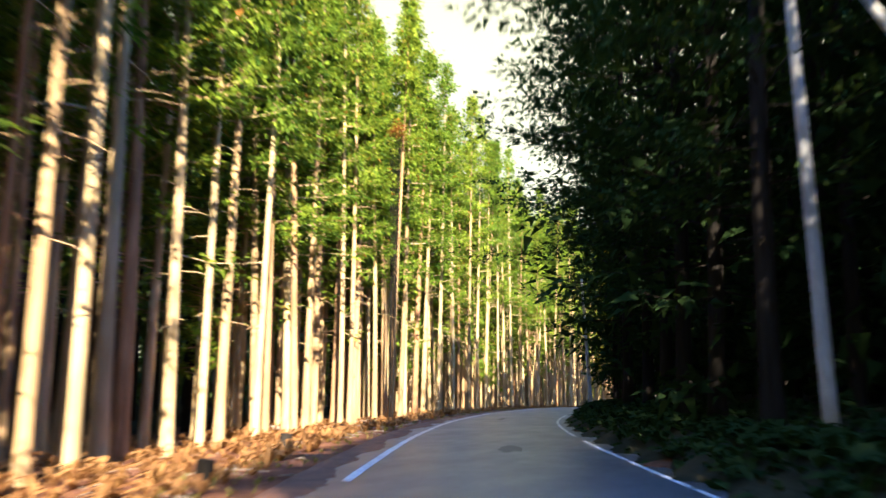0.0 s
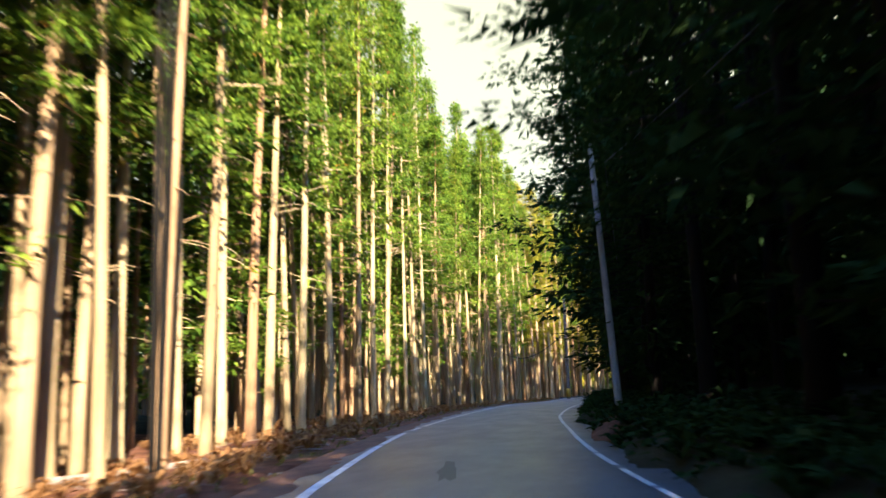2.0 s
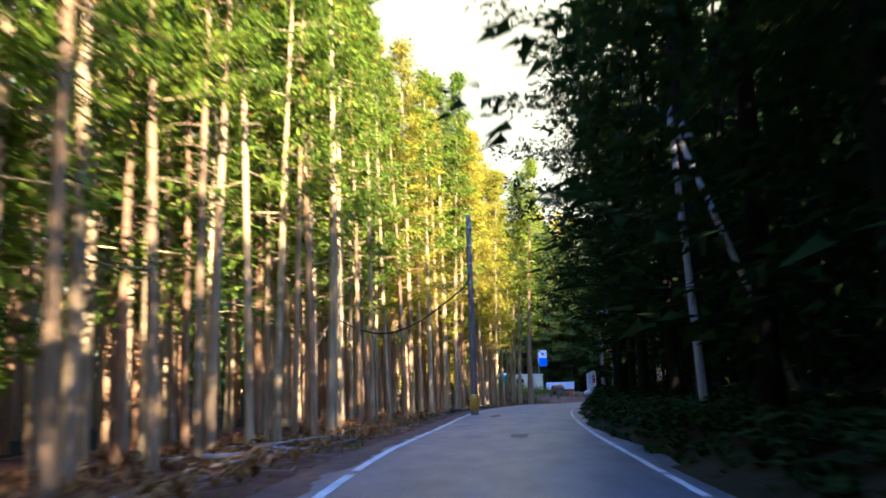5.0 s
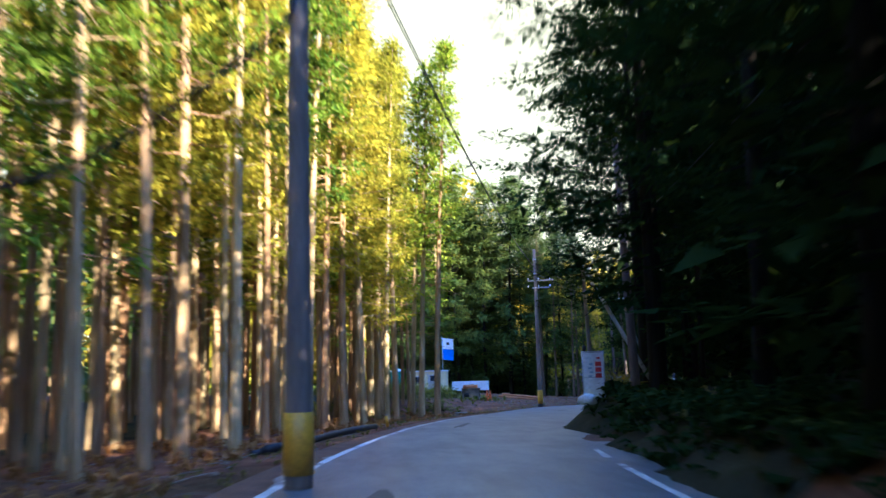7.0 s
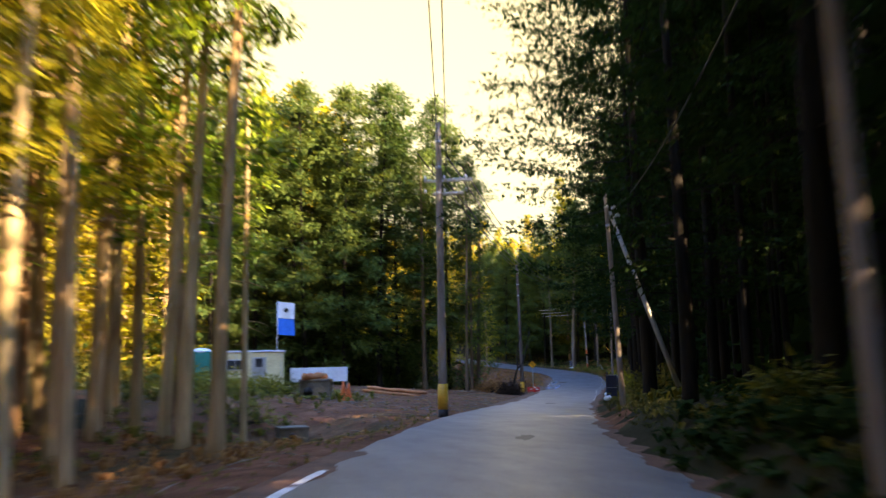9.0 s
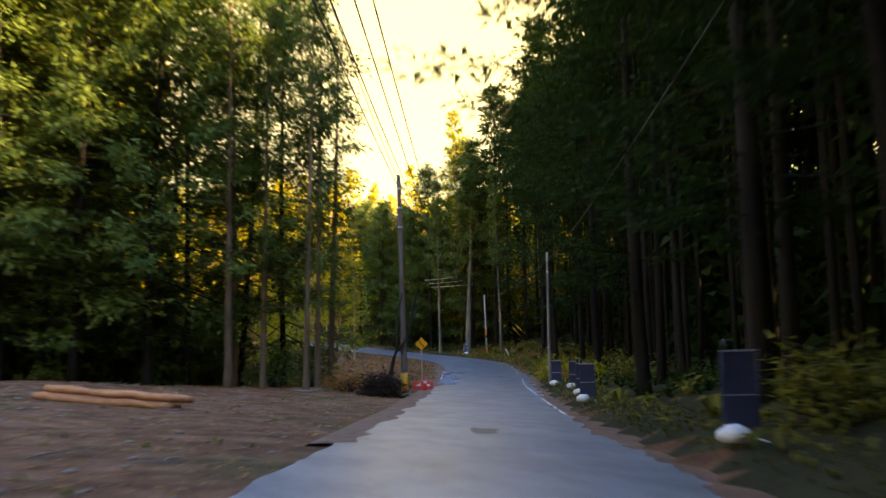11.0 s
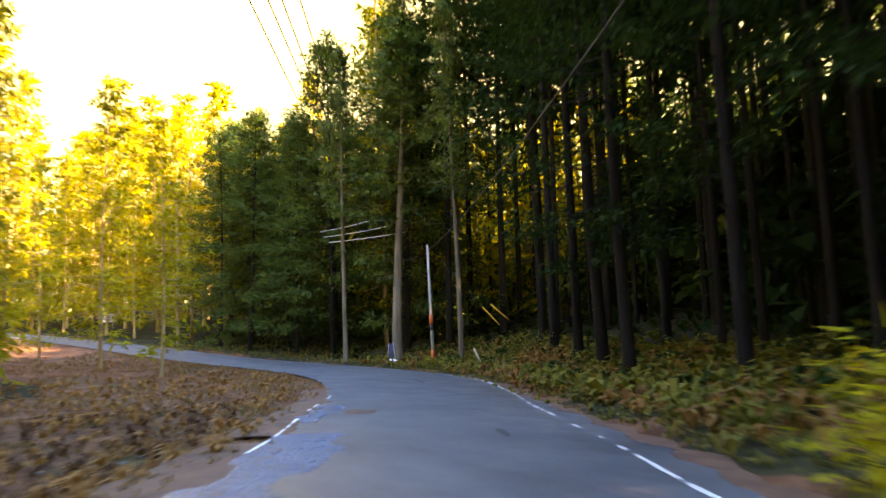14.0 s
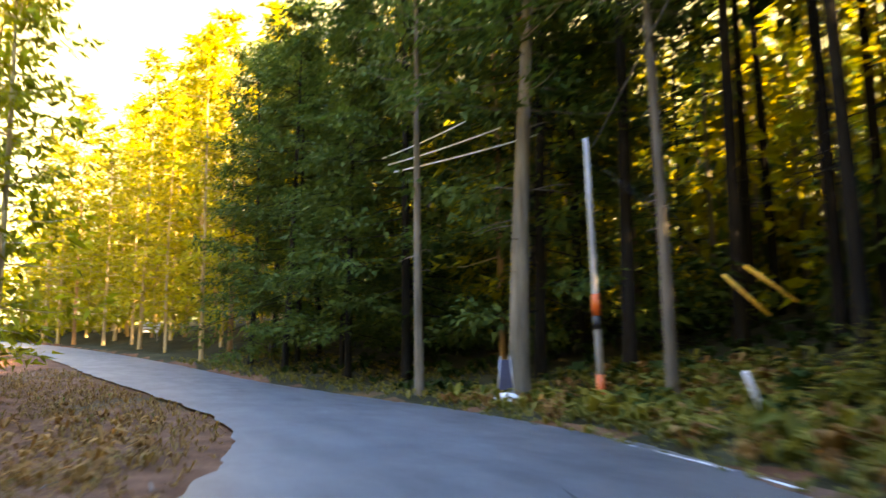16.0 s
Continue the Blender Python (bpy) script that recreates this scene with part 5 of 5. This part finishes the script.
def toilet():
    x, y = 3.3, 96.6
    ob = thing("portable_toilet", "teal portable toilet with a white roof", "portable toilet", pose(x, y, height(x, y) - 0.02, 0, 0, -6))
    part("cabin", box(1.05, 1.05, 2.1, pose(0, 0, 1.1), 0.05), M_teal, ob)
    part("door", box(0.7, 0.04, 1.8, pose(0, -0.535, 1.05), 0.02), M_teal, ob)
    part("handle", box(0.05, 0.05, 0.16, pose(0.26, -0.57, 1.1), 0.01), M_steel, ob)
    bm = bmesh.new()
    bmesh.ops.create_uvsphere(bm, u_segments=16, v_segments=10, radius=0.6, matrix=Matrix.Translation((0, 0, 2.13)) @ Matrix.Diagonal((0.97, 0.97, 0.35, 1)))
    part("roof", bm, M_white, ob, "white domed roof")
    part("skid", box(1.15, 1.1, 0.1, pose(0, 0, 0.05), 0.02), M_black, ob)


toilet()


def flag():
    x, y = 7.75, 97.9
    z = height(x, y)
    ob = thing("banner_pole", "white over blue banner on a thin pole", "flag", pose(x, y, z, 0, 0, -8))
    rod("pole", [(0, 0, -0.3), (0, 0, 2.5), (0, 0, 5.35)], 0.03, M_steel, ob, "grey pole", 10)
    for name, lo, mat in (("white_banner", 4.27, M_cloth), ("blue_banner", 3.24, M_blue)):
        verts, faces = [], []
        nx, nz = 10, 8
        for side in (0, 1):
            for r in range(nz + 1):
                for c in range(nx + 1):
                    u, w = c / nx, r / nz
                    verts.append((0.05 + 1.0 * u, 0.06 * math.sin(u * 6 + w * 2) * u + 0.008 * side, lo + 1.0 * w - 0.09 * u))
        o = (nx + 1) * (nz + 1)
        for r in range(nz):
            for c in range(nx):
                a = r * (nx + 1) + c
                faces += [(a, a + 1, a + nx + 2, a + nx + 1), (o + a, o + a + nx + 1, o + a + nx + 2, o + a + 1)]
        part(name, mesh_of(name, verts, faces, mat, True), mat, ob)
    bm = bmesh.new()
    for k in range(4):
        box(0.3, 0.006, 0.085, pose(0.54, -0.05, 4.74, 0, 45 * k, 0), 0, bm)
    part("emblem", bm, M_ink, ob, "small dark star-like emblem")


flag()


def white_panels():
    ob = thing("panel_fence", "low white sheet panels on posts by the hut", "fence", pose(10.15, 96.2, height(10.15, 96.2) + 0.02, 0, 0, -4))
    for k in range(4):
        part("panel", box(0.84, 0.03, 0.86, pose(-1.275 + 0.85 * k, 0, 0.92), 0.008), M_white, ob)
    for k in range(5):
        rod("post", [(-1.7 + 0.85 * k, 0.05, -0.2), (-1.7 + 0.85 * k, 0.05, 1.33)], 0.025, M_steel, ob, "steel post", 8)


white_panels()


def culvert(x, y, w, h, turn, hole):
    ob = thing("concrete_culvert", "stained concrete drain block with a dark round opening", "concrete block", pose(x, y, height(x, y) - 0.05, 0, 0, turn), "concrete blocks")
    part("block", box(w, w * 0.8, h, pose(0, 0, h / 2), 0.03), M_concrete_old, ob)
    part("rim", box(w * 1.06, w * 0.86, 0.1, pose(0, 0, h), 0.02), M_concrete_old, ob)
    rod("opening", [(hole, -w * 0.4 - 0.012, h * 0.45), (hole, -w * 0.4 + 0.1, h * 0.45)], h * 0.24, M_ink, ob, "dark pipe mouth", 18)


culvert(7.0, 76.0, 1.0, 0.5, 8, -0.05)
culvert(8.7, 84.2, 1.35, 0.9, -12, -0.3)


def cone(x, y, s=1.0, mat=None, label="orange traffic cone standing on the ground", banded=False):
    ob = thing("traffic_cone", label, "traffic cone", Matrix.Translation((x, y, height(x, y))) @ Matrix.Diagonal((s, s, s, 1)), "traffic cones")
    v, f = tube([(0, 0, 0.03), (0, 0, 0.2), (0, 0, 0.45), (0, 0, 0.7)], [0.15, 0.115, 0.07, 0.025], 16)
    part("body", mesh_of("body", v, f, mat or M_orange, True), None, ob)
    part("base", box(0.38, 0.38, 0.04, pose(0, 0, 0.02), 0.015), mat or M_orange, ob)
    if banded:
        rod("stripe", [(0, 0, 0.38), (0, 0, 0.5)], [0.084, 0.064], M_white, ob, "white band", 16)


cone(10.15, 85.5, 1.3)
cone(10.45, 85.8, 1.2)


def red_barrier():
    x, y = 29.0, 109.3
    ob = thing("arrow_barrier", "red plastic barrier with a white arrow", "barrier", pose(x, y, height(x, y), 0, 0, -20))
    part("panel", box(1.0, 0.05, 0.36, pose(0, 0, 0.3, -12, 0, 0), 0.02), M_red, ob)
    bm = box(0.26, 0.01, 0.09, pose(0.2, -0.035, 0.3, -12, 0, 0))
    part("arrow_shaft", bm, M_white, ob, "white arrow shaft")
    head = [(-0.36, -0.036, 0.3), (-0.12, -0.066, 0.42), (-0.12, -0.008, 0.18), (-0.36, -0.03, 0.3), (-0.12, -0.06, 0.42), (-0.12, -0.002, 0.18)]
    part("arrow_head", mesh_of("arrow_head", head, [(0, 2, 1), (3, 4, 5), (0, 1, 4, 3), (1, 2, 5, 4), (2, 0, 3, 5)], M_white), None, ob, "white arrow head")
    for sx in (-0.4, 0.4):
        part("foot", box(0.06, 0.4, 0.06, pose(sx, 0, 0.03), 0.01), M_red, ob)
        part("stand", box(0.05, 0.05, 0.3, pose(sx, 0.04, 0.16), 0.01), M_red, ob)


red_barrier()
cone(28.95, 108.95, 1.05, M_red, "bright red traffic cone before the arrow barrier", True)
cone(30.6, 112.6, 0.5, M_red, "small red marker cone in the grass")


def log_at(name, label, a, b, r, mat, group=""):
    a, b = Vector(a), Vector(b)
    rnd = random.Random(int(a.x * 100))
    n = 7
    pts = [a.lerp(b, k / n) + Vector((0, 0, rnd.uniform(-0.3, 0.3) * r)) for k in range(n + 1)]
    v, f = tube(pts, [r * rnd.uniform(0.85, 1.08) for _ in pts], 9)
    return tagged(new(name, mesh_of(name, v, f, mat, True)), label, "log", group)


def lying(x0, y0, x1, y1, r, up=0.0):
    return (x0, y0, height(x0, y0) + r * 0.7 + up), (x1, y1, height(x1, y1) + r * 0.7 + up)


for k in range(5):
    a, b = lying(12.8 + 0.1 * k, 96.2 + 0.3 * (k % 3), 16.2 + 0.15 * k, 95.6 + 0.3 * (k % 3), 0.12, 0.2 * (k // 3))
    log_at("felled_log", "reddish felled log in a low stack in the yard", a, b, 0.1, M_log, "stacked logs")
for x0, y0, x1, y1, r in ((-4.5, 12.2, -6.3, 19.5, 0.04), (-4.9, 13.1, -5.1, 16.8, 0.045), (-7.1, 16.9, -5.0, 16.6, 0.05), (-5.6, 9.6, -2.9, 13.4, 0.035), (-5.2, 12.6, -3.3, 12.2, 0.03), (-4.4, 10.2, -3.2, 14.0, 0.03), (-6.2, 17.4, -3.6, 19.0, 0.05), (-5.4, 20.2, -3.8, 22.6, 0.04)):
    a, b = lying(x0, y0, x1, y1, r, 0.08)
    log_at("fallen_branch", "pale dead branch lying on the litter", a, b, r, M_wood, "fallen branches")
for x0, y0, x1, y1, r in ((-7.4, 12.5, -4.4, 13.6, 0.11), (-6.5, 0.5, -4.6, 5.0, 0.1), (-4.6, -40.0, -3.0, -36.4, 0.1), (-5.6, -30.6, -4.4, -26.0, 0.09), (22.9, 108.0, 25.5, 110.3, 0.06)):
    a, b = lying(x0, y0, x1, y1, r)
    log_at("fallen_log", "dark weathered log lying beside the verge", a, b, r, M_wood, "fallen logs")
for x0, y0, x1, y1, r in ((22.3, 106.4, 24.6, 108.6, 0.04), (22.0, 106.6, 24.3, 108.9, 0.035), (23.1, 107.2, 24.9, 108.0, 0.025)):
    a, b = lying(x0, y0, x1, y1, r)
    log_at("lying_pole", "pale stripped pole lying on the yard's edge", a, b, r, M_wood, "lying poles")
a, b = (8.1, 83.5, height(8.7, 84.2) + 1.0), (9.2, 84.5, height(8.7, 84.2) + 1.0)
log_at("cut_log", "short brown log resting on the concrete block", a, b, 0.16, M_log)
a, b = lying(-1.3, 36.0, 0.9, 45.4, 0.1)
log_at("drain_pipe", "black plastic pipe lying along the verge", a, b, 0.1, M_black)
a, b = lying(-1.6, 36.4, 0.4, 44.6, 0.08)
log_at("drain_pipe", "black plastic pipe lying along the verge", a, b, 0.08, M_black)
a, b = lying(27.5, 121.2, 29.9, 121.9, 0.17)
log_at("fallen_log", "dark weathered log lying in the dry grass", a, b, 0.17, M_wood, "fallen logs")


def stump(x, y, r, h):
    v, f = tube([(x, y, height(x, y) - 0.1), (x, y, height(x, y) + 0.08), (x + 0.02, y, height(x, y) + h)], [r * 1.3, r, r * 0.9], 12)
    tagged(new("tree_stump", mesh_of("tree_stump", v, f, M_bark_dark)), "short dark stump at the forest's edge", "stump", "tree stumps")


for x, y, r, h in ((5.7, -57.2, 0.13, 0.35), (3.6, -51.6, 0.14, 0.4), (0.3, -42.5, 0.12, 0.3)):
    stump(x, y, r, h)


# ---- stakes and guy guards at the bend ----
def guard(a, b, mat, label, r=0.035):
    v, f = tube([a, tuple((p + q) / 2 for p, q in zip(a, b)), b], [r] * 3, 8)
    tagged(new("guy_wire_guard", mesh_of("guy_wire_guard", v, f, mat, True)), label, "guy wire", "guy wires")


for low, high in (((53.43, 143.94, 0.37), (52.93, 144.68, 1.3)), ((53.62, 143.35, 0.6), (53.1, 144.17, 1.42))):
    low, high = Vector(low), Vector(high)
    slope = high - low
    guard(tuple(low), tuple(high), M_yellow, "slanting yellow guard on a guy wire")
    guard(tuple(low - slope * 1.1), tuple(low + slope * 4.2), M_black, "thin dark guy wire from the pale pole", 0.004)
guard((49.83, 140.31, -0.85), (50.4, 140.5, -1.75), M_white, "leaning white stake in the bank's grass", 0.045)
guard((53.6, 139.6, height(53.9, 139.3) + 0.55), (54.0, 139.2, height(53.9, 139.3) - 0.1), M_white, "leaning white stake in the bank's grass", 0.05)


def marker_stake(x, y, tall, tilt):
    ob = thing("marker_stake", "short wooden stake wrapped in orange tape", "stake", pose(x, y, height(x, y), 0, tilt, 0), "marker stakes")
    rod("stick", [(0, 0, -0.15), (0, 0, tall * 0.5), (0, 0, tall)], [0.035, 0.034, 0.03], M_wood, ob, "", 8)
    rod("tape", [(0, 0, tall * 0.3), (0, 0, tall * 0.6), (0, 0, tall * 0.92)], [0.043, 0.046, 0.042], M_yellow, ob, "orange tape", 10)


marker_stake(1.25, 69.6, 0.75, -4)
marker_stake(1.26, 42.9, 0.5, -9)


# ---- odd trees and shrubs ----
def bare_tree():
    x, y = 27.05, 108.5
    ob = thing("bare_tree", "dark bare tree with two forked stems", "tree", pose(x, y, height(x, y)))
    stems = [((-0.1, 0, -0.3), (0.0, 0, 0.7), (0.2, 0, 1.6), (0.35, 0, 1.95)), ((0.33, 0, 1.9), (0.3, 0, 2.6), (0.42, 0.1, 3.5), (0.68, 0.1, 4.6)),
             ((0.33, 0, 1.9), (0.85, 0.1, 2.4), (1.05, 0.1, 3.2), (1.3, 0.15, 4.0), (1.5, 0.2, 4.8)), ((1.05, 0.1, 3.1), (1.35, 0.1, 3.7), (1.7, 0.1, 4.2))]
    for pts, r in zip(stems, (0.12, 0.06, 0.075, 0.035)):
        q = spline(pts, 0.3)
        rod("trunk" if r == 0.12 else "limb", q, [r * (1 - 0.55 * k / len(q)) for k in range(len(q))], M_ink_bark, ob, "", 9)


M_ink_bark = bark("wet_black_bark", ((0.025, 0.022, 0.02), (0.04, 0.035, 0.03)))
bare_tree()


def shrub(x, y, wide, tall, mat, label, seed, category="shrub", base=0.0, count=900, size=0.2):
    rnd = random.Random(seed)
    ob = thing("shrub", label, category, pose(x, y, height(x, y)))
    verts, faces, stems = [], [], []
    for _ in range(count // 6):
        a, q, u = rnd.uniform(0, 6.28), math.sqrt(rnd.random()), rnd.random()
        c = Vector((math.cos(a) * q * wide * (1.1 - 0.5 * u), math.sin(a) * q * wide * (1.1 - 0.5 * u), base + tall * u * rnd.uniform(0.6, 1.0)))
        fronds(verts, faces, c, Vector((math.cos(a), math.sin(a), 0.3)), 6, size, rnd, 0.13 * wide + 0.04)
        if rnd.random() < 0.25:
            stems.append(tube([(0.1 * math.cos(a), 0.1 * math.sin(a), -0.1), tuple(c * 0.5), tuple(c)], [0.02, 0.014, 0.006], 4, False))
    v, f = joined(stems)
    part("stem", mesh_of("stem", v, f, M_bark_dark), None, ob)
    part("foliage", mesh_of("foliage", verts, faces, mat), None, ob)


shrub(25.4, 104.9, 0.95, 0.95, M_thatch, "mound of dead blackish brush by the yard", 1, count=3600, size=0.17)
shrub(24.7, 107.8, 1.2, 0.9, M_fern, "rust-brown dry brush behind the dead pile", 2, count=1800, size=0.16)
shrub(26.2, 109.6, 1.0, 0.8, M_fern, "rust-brown dry brush behind the dead pile", 17, count=1400, size=0.16)
shrub(24.2, 112.4, 1.5, 2.4, M_dense, "green shrub at the yard's far edge", 3)
shrub(22.0, 110.5, 1.3, 2.0, M_dense, "green shrub at the yard's far edge", 4)
shrub(9.7, 48.4, 0.7, 0.8, M_weed, "yellow-green shrub on the shaded bank", 5)
shrub(12.4, 55.9, 0.7, 0.7, M_green_fern, "yellow-green shrub on the shaded bank", 6)
shrub(20.5, 74.6, 1.1, 1.1, M_green_fern, "yellow-green shrub on the shaded bank", 7)
shrub(23.3, 80.2, 1.2, 1.2, M_green_fern, "yellow-green shrub on the shaded bank", 8)
shrub(38.4, 112.5, 1.2, 1.3, M_gold, "yellow-green shrub on the bank by the pole", 9)
shrub(36.9, 106.9, 1.0, 1.1, M_gold, "yellow-green shrub on the bank by the pole", 10)
shrub(34.2, 99.4, 1.1, 1.2, M_green_fern, "yellow-green shrub behind the roadside boards", 11)
shrub(52.5, 139.5, 1.5, 1.3, M_green_fern, "mixed green and rust shrub on the bend's bank", 12)
shrub(49.6, 134.8, 1.3, 1.0, M_fern, "rust-brown shrub on the bend's bank", 13)
shrub(5.0, 76.0, 1.6, 1.2, M_green_fern, "weedy green shrub by the yard's concrete blocks", 14)
for k, (x, y, w, h) in enumerate(((2.6, 84.0, 1.6, 1.3), (4.4, 86.5, 1.5, 1.1), (6.2, 85.2, 1.3, 0.9), (1.0, 80.5, 1.7, 1.4), (3.0, 78.0, 1.4, 1.2), (-0.6, 85.5, 1.8, 1.6), (7.2, 87.6, 1.2, 0.8), (5.2, 89.6, 1.3, 0.9), (3.2, 91.0, 1.4, 1.0))):
    shrub(x, y, w, h, M_weed if k % 3 else M_green_fern, "weedy green shrub between the yard and the cedars", 20 + k)
shrub(52.5, 153.0, 1.3, 2.2, M_autumn, "orange autumn leaves high among the bend's trees", 15, "foliage", 12.5, 420, 0.26)
shrub(-4.0, -28.7, 0.5, 0.75, M_autumn, "small clump of red autumn leaves on a cedar", 16, "foliage", 14.6, 420, 0.17)


# ---- loose stones, chips and sticks ----
def rubble(name, label, spots, seed, lo, hi, mat, sticks=0.3):
    """Small stones and broken sticks strewn over bare earth."""
    rnd = random.Random(seed)
    pieces = []
    for x, y in spots:
        z, s, a = height(x, y), rnd.uniform(lo, hi), rnd.uniform(0, 6.28)
        if rnd.random() < sticks:
            d = Vector((math.cos(a), math.sin(a), rnd.uniform(-0.05, 0.15))) * s * rnd.uniform(2, 6)
            pieces.append(tube([Vector((x, y, z + 0.03)) - d, Vector((x, y, z + 0.05)), Vector((x, y, z + 0.04)) + d], [s * 0.16, s * 0.2, s * 0.12], 5))
        else:
            rings = [(0.55, -0.2), (1.0, 0.12), (0.8, 0.45), (0.3, 0.62)]
            v, f = tube([(x, y, z + s * h) for _, h in rings], [s * r for r, _ in rings], 6)
            c, n = math.cos(a), rnd.uniform(0.5, 0.9)
            v = [Vector((x + (p.x - x) * rnd.uniform(0.8, 1.2), y + (p.y - y) * n * rnd.uniform(0.8, 1.2), p.z)) for p in v]
            pieces.append((v, f))
    v, f = joined(pieces)
    tagged(new(name, mesh_of(name, v, f, mat)), label, "rubble", kind="stuff")


M_stone = surface("pale_stone", ((0.3, (0.12, 0.095, 0.075)), (0.7, (0.28, 0.23, 0.185))), 6.0, 0.9, world_space=True, bump=0.4)
rubble("yard_rubble", "stones, chips and sticks strewn over the yard's bare earth", scattered(END_Y(66), END_Y(108), -16, -3.0, 800, 0.3, 90), 91, 0.025, 0.085, M_stone, 0.45)
rubble("verge_litter", "broken twigs and cones on the litter under the cedars", scattered(END_Y(-66), END_Y(60), -8, -2.9, 900, 0.25, 92), 93, 0.03, 0.07, M_wood, 0.9)
rubble("bend_litter", "stones and sticks on the dirt inside the bend", scattered(END_Y(104), END_Y(140), -8, -2.9, 320, 0.3, 94), 95, 0.03, 0.09, M_stone, 0.6)
rows = scattered(END_Y(62), END_Y(100), -14, -3.6, 500, 0.5, 96, lambda x, y: noise.noise((x * 0.35, y * 0.35, 2.0)) > 0.12)
tufts("yard_grass", "thin patches of green grass on the yard's earth", "grass", rows, M_grass, 97, 0.2, 8, 0.5, 0.08)
